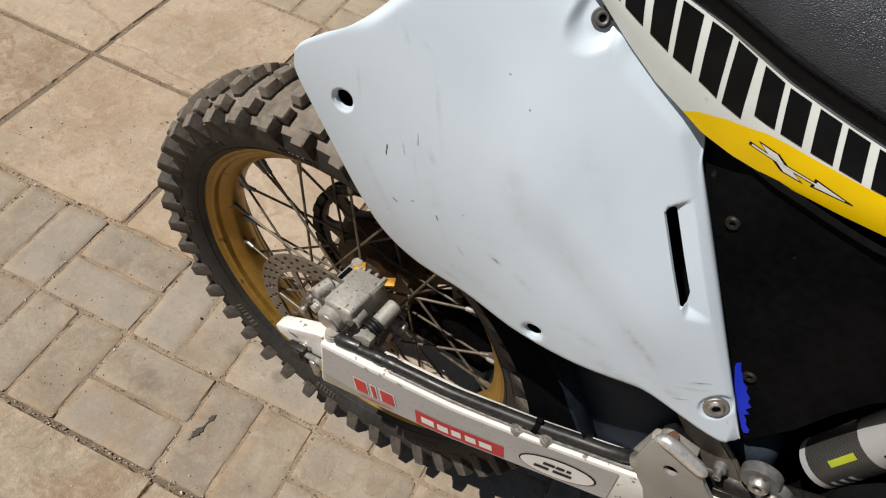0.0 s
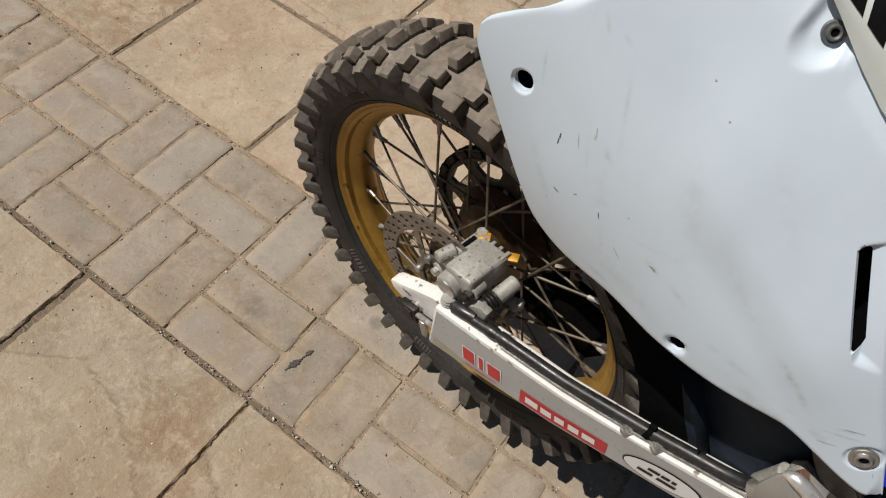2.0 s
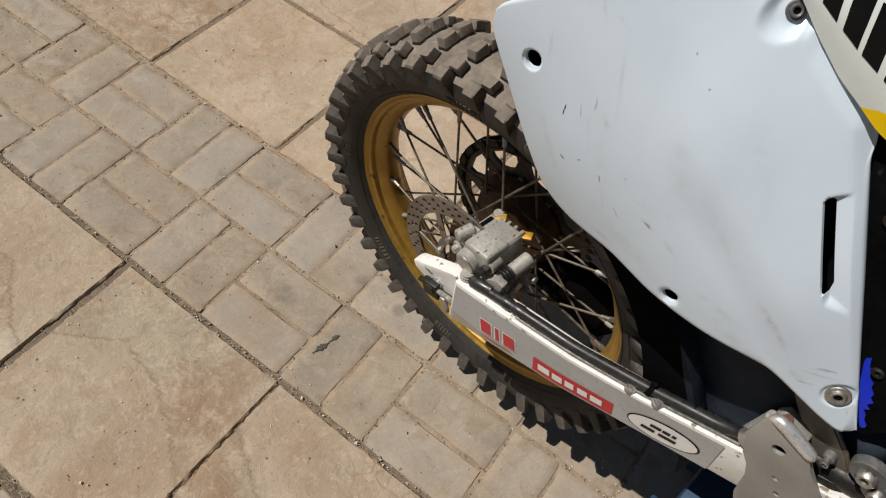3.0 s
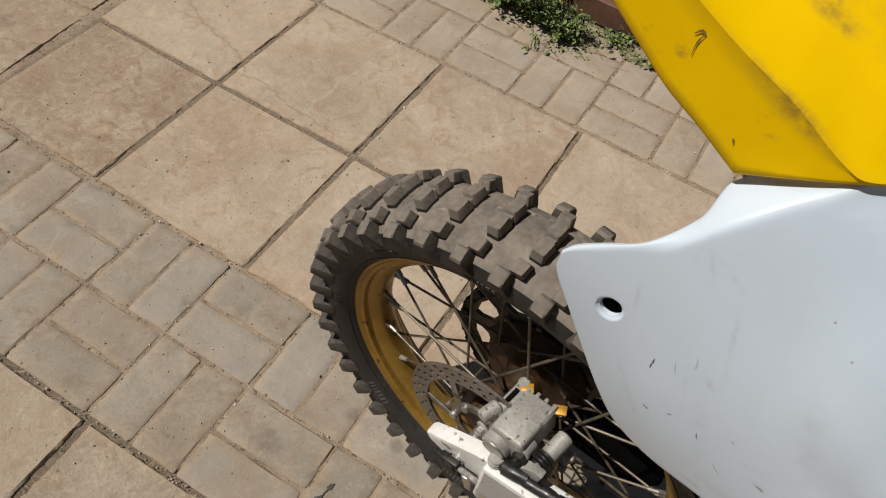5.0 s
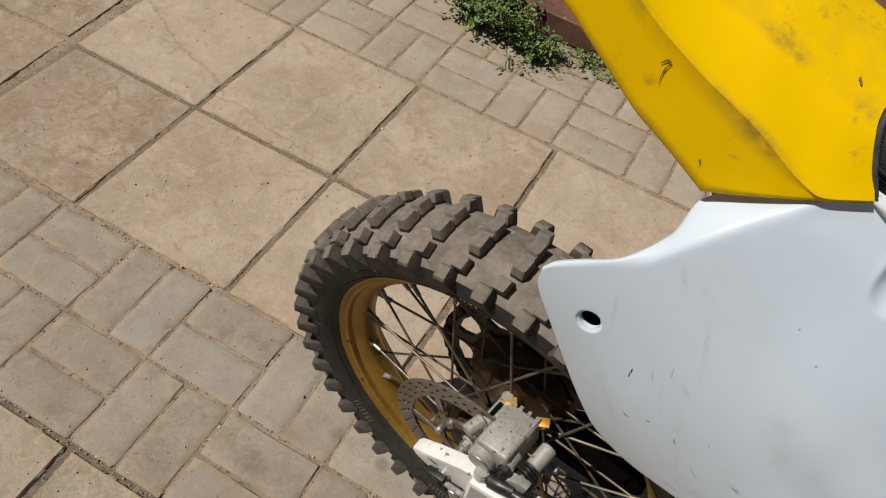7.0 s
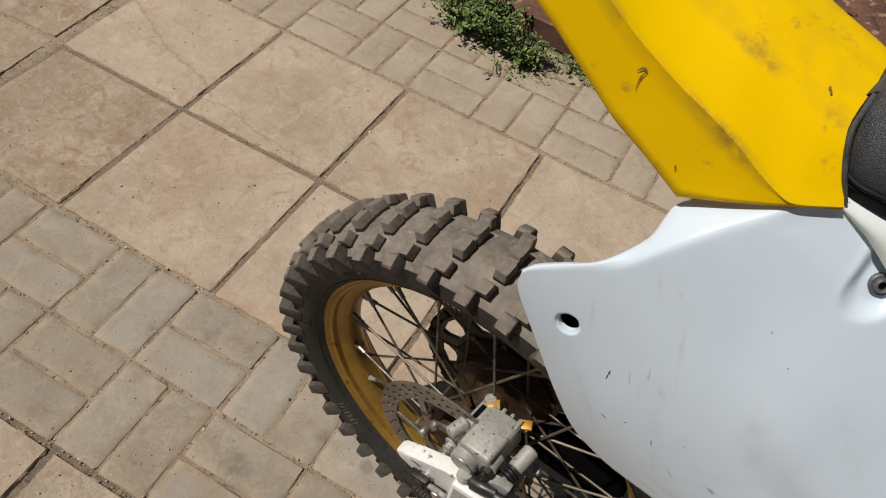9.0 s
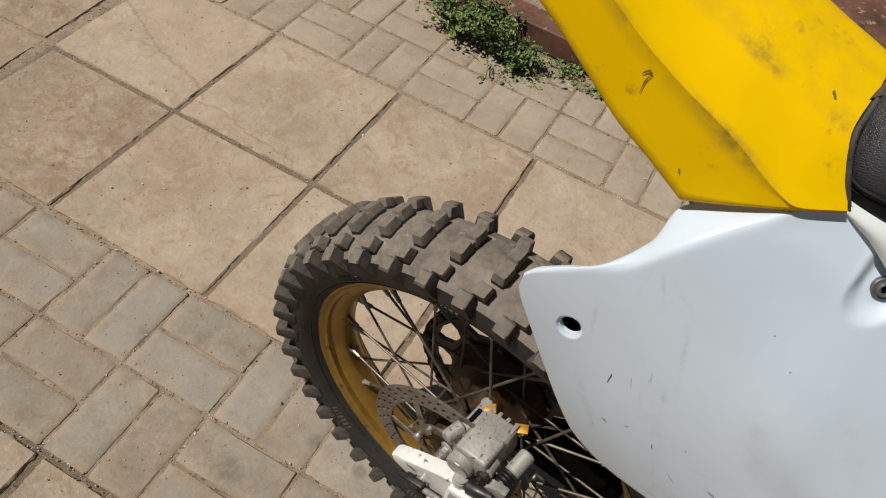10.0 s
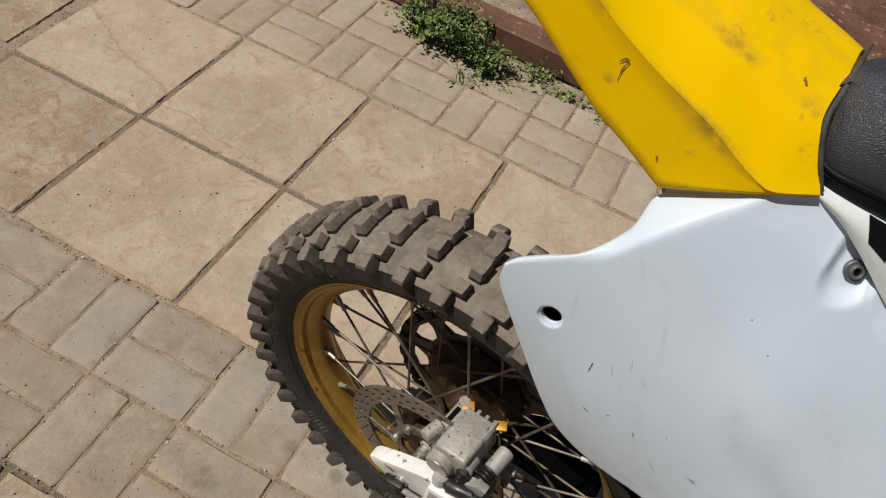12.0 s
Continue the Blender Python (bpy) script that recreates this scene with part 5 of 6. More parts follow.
    rod(bm, (.069, -.097, .462), (.069, -.084, .464), .0085, .008, 20, .001)
    part("bracket_bush", bm, M_DARKSTEEL, cal)
    # front slide pin with rubber boot
    bm = bmesh.new()
    rod(bm, (.0860, -.0800, .484), (.0895, -.0500, .4905), .0100, .0100, 24, .0018)
    part("front_slide_pin", bm, M_ALU, cal)
    bm = bmesh.new()
    for k in range(4):
        y = -.097 + .0045 * k
        rod(bm, (.0840 + .0005 * k, y, .4800 + .0010 * k), (.0845 + .0005 * k, y + .0038, .4809 + .0010 * k), .0108 + .0006 * (k % 2), n=20, bevel=.0014)
    part("rubber_boot", bm, M_HOSE, cal)
    # bleed nipple and small fittings
    bm = bmesh.new()
    rod(bm, (.093, -.068, .455), (.095, -.082, .453), .0075, .0080, 6, .001)
    rod(bm, (.095, -.080, .453), (.096, -.090, .4515), .0042, .0036, 12, .0006)
    part("bleed_nipple", bm, M_STEEL, cal, smooth=False)
    bm = bmesh.new()
    box(bm, pose(.104, -.055, .462, 10, -25, 20), .014, .012, .012, .003)
    rod(bm, (.104, -.060, .446), (.105, -.066, .440), .0055, .005, 10, .001)
    box(bm, pose(.092, -.060, .458, 0, -30, 0), .028, .010, .020, .003)
    part("fitting", bm, M_ALU, cal)
    # gold pad tabs beside the fins
    for x, y, z, a in ((.0665, -.0345, .4990, 25), (.0225, -.0345, .4915, 35)):
        bm = bmesh.new()
        box(bm, pose(x, y, z, 0, -14, a), .017, .012, .004, .001)
        part("pad_tab", bm, M_TAB, cal, "gold coated pad tab")
    # banjo joint of the hose
    bm = bmesh.new()
    rod(bm, (.0435, -.111, .4565), (.0450, -.1115, .449), .0105, .0100, 20, .001)
    rod(bm, (.0430, -.1108, .4600), (.0436, -.111, .4570), .0098, .0098, 20, .0008)
    rod(bm, (.0425, -.1105, .4632), (.0431, -.1108, .4602), .0088, .0088, 20, .0008)
    part("banjo_joint", bm, M_ALU, cal)
    return cal


caliper()

# seat and trim ---------------------------------------------------------------
SEAT = [(.141, .014, 1.000, .026), (.1490, .027, .997, .044), (.157, .0365, .995, .052), (.168, .0420, .992, .059), (.185, .0445, .993, .064), (.21, .0445, .993, .067), (.2575, .0445, .989, .069),
        (.3325, .0455, .968, .072), (.40, .0475, .957, .076), (.50, .0505, .947, .080), (.72, .0555, .941, .082)]


def seat():
    bm = bmesh.new()
    path = smooth_path([(x, w, z) for x, w, z, h in SEAT], 8)
    hs = smooth_path([(h, 0, 0) for x, w, z, h in SEAT], 8)
    rows, seam = [], []
    for (x, w, z), (h, _, _) in zip(path, hs):
        prof = [(w - .008, -.004), (w - .002, .0), (w + .0005, .18 * h), (w + .0020, .36 * h), (w + .0018, .42 * h), (w + .0005, .58 * h), (w - .005, .77 * h), (w - .016, .92 * h), (w * .45, .985 * h), (0, h)]
        half = [(-a, z + b) for a, b in prof]
        full = half + [(-a, b) for a, b in reversed(half[:-1])]
        rows.append([bm.verts.new((x, a, b)) for a, b in full])
        seam.append((x, -(w + .0012), z + .195 * h))
    for p, q in zip(rows, rows[1:]):
        for i in range(len(p) - 1):
            bm.faces.new((p[i], q[i], q[i + 1], p[i + 1]))
    bm.faces.new(rows[0])
    s = part("seat", bm, M_SEAT, bike, "black grained vinyl motorbike seat", angle=70)
    bm = bmesh.new()
    tube(bm, [(.1695, -.0480, .9925), (.1580, -.0455, 1.0090), (.1490, -.0365, 1.0255), (.1483, -.0200, 1.0325), (.1485, .0, 1.0385), (.1490, .034, 1.0420)], [.0010, .0016, .0017, .0016, .0016, .0012], 10, 6)
    part("edge_binding", bm, M_BINDING, s, "frayed grey edge binding")
    bm = bmesh.new()
    tube(bm, seam[4:], .0017, 8, 0)
    tube(bm, [(x, y + .0004, z - .004) for x, y, z in seam[4:]], .0007, 6, 0)
    part("seam", bm, M_VINYL, s, "stitched seam")
    bm = bmesh.new()
    sheet(bm, lambda i, f: Vector((path[i][0], -(path[i][1] - .0002 + .0016 * f), path[i][2] + hs[i][0] * (.02 + .14 * f))), list(range(6, len(path))), span(0, 1, 4))
    part("side_band", bm, M_VINYL, s, "smooth black side band")
    return s


seat()
LOW = [(.166, -.0455, .987), (.190, -.048, .979), (.2095, -.0495, .9668), (.235, -.0505, .9482), (.2614, -.051, .9313), (.281, -.0515, .9230), (.3011, -.052, .9135), (.3241, -.0525, .9085), (.355, -.053, .906), (.397, -.055, .907), (.44, -.057, .910), (.60, -.060, .910)]
HIGH = [(.168, -.0425, .992), (.190, -.0425, .992), (.220, -.0425, .991), (.2575, -.0425, .987), (.2915, -.0425, .980), (.333, -.0430, .966), (.3725, -.044, .959), (.3985, -.045, .955), (.45, -.047, .949), (.60, -.051, .941)]
lowp, highp = np.array(LOW), np.array(HIGH)


def strip(x, s, lift=0.0):
    """A point on the trim below the seat: x along it, s from its lower to its upper edge."""
    a = np.array([np.interp(x, lowp[:, 0], lowp[:, k]) for k in range(3)])
    b = np.array([np.interp(x, highp[:, 0], highp[:, k]) for k in range(3)])
    p = a + (b - a) * s
    return Vector((p[0], p[1] - 0.004 * math.sin(math.pi * s) - lift, p[2] + lift * 0.4))


bm = bmesh.new()
sheet(bm, lambda x, s: strip(x, s), span(.166, .60, 60), span(0, 1, 10))
thicken(bm, 0.004)
trim_piece = part("seat_trim", bm, M_CREAM, bike, "cream plastic trim below the seat with black shapes", angle=50)
YELLOW_X, YELLOW_S = [.284, .296, .310, .335, .350, .37, .42, .60], [0, .19, .31, .46, .49, .50, .54, .57]
bm = bmesh.new()
sheet(bm, lambda x, f: strip(x, f * float(np.interp(x, YELLOW_X, YELLOW_S)), .00025), span(.284, .60, 60), span(0.01, 1, 6))
part("yellow_flash", bm, M_YELLOW_TRIM, trim_piece, "yellow flash")
for k in range(6):
    x0 = .197 + .0388 * k
    lo, hi = (.42 if k < 3 else .54), .955
    shapes = [((x0 + .010, lo), (x0 + .0245, lo), (x0 + .0155, hi), (x0 + .001, hi)), ((x0 + .0285, lo), (x0 + .043, lo), (x0 + .034, hi), (x0 + .0195, hi))]
    decal("black_shape", lambda x, s: strip(x, s, .0004), shapes, M_INK, trim_piece, "plain black bars")


def arrow_point(x, f, lift):
    """A point of the arrow print on the flash: x along the trim, f across the arrow."""
    return strip(x + .0115, .265 - 0.6 * (x - .318) + f, lift)


decal("arrow_mark", lambda x, f: arrow_point(x, f, .0004), [((.318, -.020), (.364, -.020), (.364, .020), (.318, .020)), ((.330, .020), (.345, .020), (.337, .085), (.322, .085)), ((.343, -.085), (.358, -.085), (.350, -.020), (.335, -.020)),
                                                          ((.362, -.065), (.388, -.008), (.388, .008), (.362, .065))], M_INK, trim_piece, "plain dark arrow shape")
decal("arrow_core", lambda x, f: arrow_point(x, f, .0007), [((.320, -.010), (.365, -.010), (.365, .010), (.320, .010)), ((.3315, .012), (.3425, .012), (.3360, .072), (.3245, .072)), ((.3445, -.072), (.3555, -.072), (.3490, -.012), (.3380, -.012)),
                                                          ((.364, -.042), (.383, -.005), (.383, .005), (.364, .042))], M_DECALWHITE, trim_piece, "plain white arrow core")

# airbox behind the panel
AIR_X, AIR_Y = [.16, .30, .35, .42, .60, .8], [-.03, -.0385, -.052, -.066, -.072, -.074]


def air(x, z, lift=0.0):
    return Vector((x, float(np.interp(x, AIR_X, AIR_Y)) - lift, z))


bm = bmesh.new()
top_z = lambda x: float(np.interp(x, [.22, .281, .307, .355, .396, .44, .75], [.935, .917, .909, .904, .904, .906, .905]))
low_z = lambda x: float(np.interp(x, [.22, .36, .44, .457, .476, .488, .50, .75], [.75, .70, .665, .660, .710, .768, .80, .83]))
sheet(bm, lambda x, f: air(x, low_z(x) + (top_z(x) - low_z(x)) * f), span(.22, .75, 60), span(0, 1, 12))
thicken(bm, 0.005)
airbox = part("airbox_cover", bm, M_BLACK, bike, "dull black plastic airbox cover", angle=45)
bm = bmesh.new()
sheet(bm, lambda x, f: air(x, top_z(x) - .002 + .006 * f, .0035 * math.sin(math.pi * f)), span(.30, .75, 40), span(0, 1, 4))
part("cover_lip", bm, M_BLACK, airbox)
for x, z in ((.3493, .858), (.4247, .739)):
    bm = bmesh.new()
    y = air(x, z).y
    lathe(bm, [(.0018, .001), (.0022, -.0016), (.0045, -.002), (.0056, -.0008), (.0056, .001)], 20, centre=(x, y, z))
    part("cover_screw", bm, M_DARKSTEEL, airbox)
bm = bmesh.new()
tape = [(.4128, .7485), (.4105, .7440), (.4117, .7393), (.4195, .7235), (.4274, .7081), (.4350, .6955), (.4428, .6843), (.4480, .6770), (.4524, .6717), (.4552, .6745), (.4543, .6793), (.4490, .6835),
        (.4462, .6900), (.4420, .6935), (.4447, .6985), (.4400, .7010), (.4420, .7080), (.4372, .7110), (.4362, .7170), (.4304, .7223), (.4290, .7275), (.4240, .7300), (.4192, .7385), (.4165, .7410)]
vs = [bm.verts.new(air(x, z, .0012)) for x, z in tape]
bm.faces.new(vs)
part("blue_tape", bm, M_BLUE, airbox, "torn bright blue tape")
bm = bmesh.new()
box(bm, pose(.49, .012, .82), .40, .09, .22, .02, 3)
part("airbox", bm, M_BLACK, bike, "black airbox")
# inner mud flap ahead of the wheel
bm = bmesh.new()
sheet(bm, lambda a, y: Vector((.385 * math.cos(a) + .006 * math.sin(y * 40), y * float(np.interp(a, [.1, .5], [.70, .95])), AXLE_Z + .385 * math.sin(a))), span(radians(-4), radians(60), 28), span(-.106, .11, 16))
thicken(bm, 0.004)
part("mud_flap", bm, M_FLAP, bike, "black plastic mud flap", angle=60)
bm = bmesh.new()
box(bm, pose(.445, .0, .550, 0, -14, 0), .140, .13, .20, .022, 4)
part("shock_housing", bm, M_FLAP, bike, "dark plastic behind the wheel")
bm = bmesh.new()
arc = [(.400, .515), (.362, .500), (.338, .475), (.342, .500), (.3150, .542), (.2780, .610), (.2300, .662)]
front = [(.452, .560), (.450, .580), (.447, .600), (.445, .630), (.440, .660), (.425, .695), (.380, .722)]
sheet(bm, lambda i, f: Vector((arc[i][0] * (1 - f) + front[i][0] * f, -.066 - .010 * math.sin(math.pi * f), arc[i][1] * (1 - f) + front[i][1] * f)), list(range(7)), span(0, 1, 10))
thicken(bm, .003)
guard_bm = bm
# added black sheet stands in for the shade over the tyre's front
bm = bmesh.new()
sheet(bm, lambda a, r: Vector((r * math.cos(a), -.0675 + .25 * (r - .30) * 0.05, AXLE_Z + r * math.sin(a))), span(radians(6), radians(56), 30), span(.303, .366, 4))
thicken(bm, .0025)
part("tyre_shade_sheet", bm, M_BLACK, bike, "dull black sheet added for the deep shade on the tyre's front")
bm = guard_bm
part("inner_guard", bm, M_FLAP, bike, "dusty navy plastic guard behind the wheel")

# rear frame parts and brake pump ---------------------------------------------
bm = bmesh.new()
plate(bm, [(.3925, .606), (.3930, .638), (.3956, .6485), (.4000, .654), (.4259, .649), (.4413, .643), (.4444, .638), (.4479, .630), (.4535, .6243), (.4639, .6129), (.492, .585), (.52, .54), (.50, .47), (.46, .44), (.432, .50), (.4235, .545), (.4171, .5629), (.4052, .5739)], -.1075, -.1025, .0012)
guard = part("pump_guard", bm, M_BRUSHED, bike, "bare aluminium guard plate with round holes")
cuts = []
for x, z, r in ((.4225, .6190, .0068), (.4425, .5765, .0035), (.455, .555, .0035)):
    c = bmesh.new()
    rod(c, (x, -.13, z), (x, -.09, z), r, n=24)
    cuts.append(c)
carve(guard, cuts)
bm = bmesh.new()
tube(bm, [(.3965, -.104, .6475), (.402, -.1045, .6525), (.412, -.1045, .6520), (.426, -.1045, .6475), (.4405, -.1045, .6420), (.4445, -.104, .6370)], [.003, .0058, .0066, .0066, .0058, .003], 14, 6)
part("rolled_edge", bm, M_BRIGHT, guard, "polished rolled edge")
bm = bmesh.new()
box(bm, pose(.417, -.0885, .634, 0, 20, 0), .034, .022, .018, .004, 3)
rod(bm, (.402, -.086, .575), (.4045, -.088, .628), .011, .0105, 20, .002)
part("brake_pump", bm, M_ALU, bike, "worn aluminium rear brake pump")
bm = bmesh.new()
rod(bm, (.4065, -.0925, .640), (.4085, -.0935, .650), .0052, .0048, 6, .0006)
part("pump_screw", bm, M_RUST, bike, "rusty screw head", smooth=False)
bm = bmesh.new()
rod(bm, (.398, -.096, .578), (.409, -.0945, .596), .0105, .0100, 18, .0015)
part("hose_end", bm, M_STEEL, bike)
bm = bmesh.new()
sections = [(.398, .690, .016), (.428, .6545, .0165), (.4515, .634, .0165), (.4805, .598, .0165), (.505, .565, .017)]
g = []
for x, z, w in sections:
    g.append([bm.verts.new((x + w * .75, -.083, z + w * .65)), bm.verts.new((x - w * .75, -.083, z - w * .65)), bm.verts.new((x - w * .75, -.076, z - w * .65)), bm.verts.new((x + w * .75, -.076, z + w * .65))])
for p, q in zip(g, g[1:]):
    for i in range(4):
        bm.faces.new((p[i], p[(i + 1) % 4], q[(i + 1) % 4], q[i]))
bm.faces.new(g[0])
bm.faces.new(g[-1])
bmesh.ops.recalc_face_normals(bm, faces=bm.faces)
bmesh.ops.bevel(bm, geom=[e for e in bm.edges if e.calc_face_angle(0) > .5], offset=.002, segments=2, affect="EDGES")
part("frame_strap", bm, M_STRAP, bike, "bare metal frame strap")
for x, z, r in ((.4835, .6530, .0172), (.5010, .6400, .0150), (.4560, .6330, .0060)):
    bm = bmesh.new()
    rod(bm, (x, -.080, z), (x, -.0905, z), r, r * .97, 30, .0012)
    w = part("frame_washer", bm, M_DULL, bike)
    bm = bmesh.new()
    lathe(bm, [(.0034, .002), (.0038, -.006), (r * .42, -.0065), (r * .52, -.004), (r * .52, .002)], 22, centre=(x, -.0915, z))
    part("bolt_head", bm, M_STEEL, w)
bm = bmesh.new()
tube(bm, [(.44, -.075, .60), (.50, -.078, .62), (.56, -.078, .655), (.64, -.078, .69)], .015, 16, 8)
tube(bm, [(.46, -.045, .72), (.40, -.035, .80), (.33, -.025, .88), (.24, -.020, .94)], .0095, 14, 8)
tube(bm, [(.46, .045, .72), (.40, .035, .80), (.33, .025, .88), (.24, .020, .94)], .0095, 14, 8)
tube(bm, [(.50, -.075, .62), (.55, -.08, .50), (.60, -.075, .40), (.72, -.07, .345), (1.0, -.06, .345)], .014, 14, 8)
tube(bm, [(.50, .075, .62), (.55, .08, .50), (.60, .075, .40), (.72, .07, .345), (1.0, .06, .345)], .014, 14, 8)
part("frame", bm, M_DARKSTEEL, bike, "dark steel frame tubes")
# other side of the swingarm, and the pivot
section_beam([[(x, -o, b), (x, -o, t - .004), (x, -i, t), (x, -i, b)] for x, t, b, o, i in zip(ARM_X, ARM_TOP, ARM_LOW, ARM_OUT, ARM_IN)],
             "swingarm_far_leg", M_PAINT, "white painted far leg of the swingarm", parent=bike)
bm = bmesh.new()
box(bm, pose(.45, 0, .575, 0, -26, 0), .10, .19, .05, .01, 2)
part("swingarm_bridge", bm, M_DARKSTEEL, bike)
# chain guide on the far side
bm = bmesh.new()
plate(bm, [(.045, .262), (.19, .275), (.215, .33), (.205, .385), (.10, .385), (.055, .345)], .052, .082, .004)
part("chain_guide", bm, M_BLACK, bike, "black plastic chain guide")

# unseen block in the engine's place, added to darken the ground below
bm = bmesh.new()
box(bm, pose(.745, 0, .5155), .42, .30, .366, .04, 3)
part("engine_shade_block", bm, M_BLACK, bike, "unseen black block in the engine's place that blocks sky light")
# damper reservoir
bm = bmesh.new()
a, b = Vector((.520, -.047, .664)), Vector((.546, -.047, .80))
rod(bm, a, b, .0212, .0212, 36, .002)
can = part("damper_reservoir", bm, M_BLACK, bike, "black damper reservoir with a pale band")


def can_band(name, h0, h1, a0, a1, r, mat, label=""):
    q = (b - a).normalized()
    ex = Vector((0, -1, 0))
    ez = q.cross(ex)
    bm = bmesh.new()
    sheet(bm, lambda t, h: a + (b - a) * h + (ex * math.cos(t) + ez * math.sin(t)) * r, span(a0, a1, 24), span(h0, h1, 2))
    return part(name, bm, mat, can, label)


can_band("pale_band", .47, .98, -2.2, 2.2, .0215, M_GREYDECAL, "pale grey band")
M_CARBON = bpy.data.materials.new("carbon_print")
M_CARBON.use_nodes = True
cn = M_CARBON.node_tree.nodes
check, spot_tc = cn.new("ShaderNodeTexChecker"), cn.new("ShaderNodeTexCoord")
check.inputs["Scale"].default_value = 800
check.inputs["Color1"].default_value, check.inputs["Color2"].default_value = (0.012, 0.012, 0.013, 1), (0.075, 0.073, 0.068, 1)
M_CARBON.node_tree.links.new(spot_tc.outputs["Object"], check.inputs["Vector"])
M_CARBON.node_tree.links.new(check.outputs[0], cn["Principled BSDF"].inputs["Base Color"])
cn["Principled BSDF"].inputs["Roughness"].default_value = 0.35
can_band("carbon_band", .05, .47, -2.4, 2.4, .02145, M_CARBON, "chequered dark print")
can_band("white_ring", .0, .05, -2.8, 2.8, .0216, M_GREYDECAL, "pale ring")
for k in range(2):
    can_band("band_bar", .56 + .19 * k, .68 + .19 * k, -.2, .9, .0219, M_INK)
M_LIME = material("lime_print", (0.35, 0.40, 0.02), (0.5, 0.55, 0.04), 0.4, bump=0.0)
can_band("lime_bar", .20, .40, -.62, -.36, .0218, M_LIME)
for k in range(3):
    can_band("print_bar", .09 + .07 * k, .12 + .07 * k, .2, .8, .0218, M_GREYDECAL)


# scuffs on the plastics --------------------------------------------------------
M_SCUFF = material("scuff", (0.22, 0.215, 0.205), (0.43, 0.43, 0.42), 0.7, bump=0.0)
M_GRIME = material("grime", (0.10, 0.06, 0.015), (0.25, 0.16, 0.03), 0.6, bump=0.0)


def stroke(pts, widths, fn, mat, parent, name):
    """A thin ragged mark that lies on a surface."""
    p = smooth_path([(x, 0, z) for x, z in pts], 5)
    w = [float(q[0]) for q in smooth_path([(v, 0, 0) for v in widths], 5)]
    rnd = random.Random(int(pts[0][0] * 1e4))
    bm = bmesh.new()
    g = []
    for i, q in enumerate(p):
        d = Vector(p[min(i + 1, len(p) - 1)] - p[max(i - 1, 0)]).normalized()
        n = Vector((d.z, 0, -d.x)) * (w[i] * rnd.uniform(.6, 1.2) * .5)
        g.append([bm.verts.new(fn(q[0] + n.x, q[2] + n.z)), bm.verts.new(fn(q[0] - n.x, q[2] - n.z))])
    for a, b in zip(g, g[1:]):
        bm.faces.new((a[0], a[1], b[1], b[0]))
    return part(name, bm, mat, parent, "")


on_panel = lambda x, z: Vector((x, panel_y(x, z) + 0.0012 * math.sin(x * 31 + 1.2) * math.sin(z * 27) - fold_step(x, z) - 0.0003, z))
M_MARK = material("black_mark", (0.02, 0.02, 0.02), (0.07, 0.07, 0.07), 0.7, bump=0.0)
for pts, w in (([(.1150, .8335), (.1145, .8380)], (.0006, .0011)), ([(.1148, .8388), (.1143, .8428)], (.0012, .0007)), ([(.1254, .7957), (.1280, .7945), (.1305, .7941)], (.0003, .0008, .0004)),
               ([(.1418, .8023), (.1441, .8037)], (.0005, .0003)), ([(.1642, .8011), (.1650, .7985), (.1666, .7957)], (.0003, .0006, .0003)), ([(.1226, .7802), (.1232, .7798)], (.0006, .0006))):
    stroke(pts, w, on_panel, M_MARK, panel, "scratch")
for pts, w in (([(.2145, .784), (.218, .783), (.2205, .7815)], (.0007, .0016, .0005)), ([(.186, .779), (.190, .775), (.194, .772)], (.0003, .0005, .0002)), ([(.401, .7425), (.393, .7408), (.388, .7400)], (.0002, .0004, .0002)),
               ([(.399, .7345), (.394, .7330)], (.0002, .0002)), ([(.395, .722), (.388, .7195), (.383, .7185)], (.0002, .0004, .0002)), ([(.1793, .9201), (.1805, .9198)], (.0009, .0010)),
               ([(.1999, .9035), (.2011, .9032)], (.0009, .0011)), ([(.428, .712), (.4305, .709)], (.0004, .0003)), ([(.1836, .8129), (.1850, .8120)], (.0005, .0007))):
    stroke(pts, w, on_panel, M_SCUFF, panel, "scratch")
M_RUBBED = material("brown_rub", (0.47, 0.475, 0.47), (0.55, 0.575, 0.59), 0.6, bump=0.0)
for pts, w in (([(.1257, .8506), (.1275, .8455), (.1296, .8405)], (.0002, .0006, .0002)), ([(.1349, .8620), (.1362, .8580), (.1377, .8534)], (.0004, .0009, .0003)), ([(.1355, .8560), (.1372, .8530)], (.0003, .0005))):
    stroke(pts, w, on_panel, M_RUBBED, panel, "scratch")
for pts, w in (([(4.72, .50), (4.70, .66), (4.62, .78)], (.012, .03, .02)), ([(4.60, .80), (4.70, .79), (4.82, .70)], (.03, .035, .015)), ([(5.6, 2.4), (5.63, 2.45)], (.04, .05)), ([(3.3, .2), (3.35, .24)], (.02, .04)), ([(1.1, 2.3), (1.25, 2.38)], (.05, .08))):
    stroke(pts, w, lambda k, v: on_fender(k, v), M_GRIME, rear_fender, "scratch")


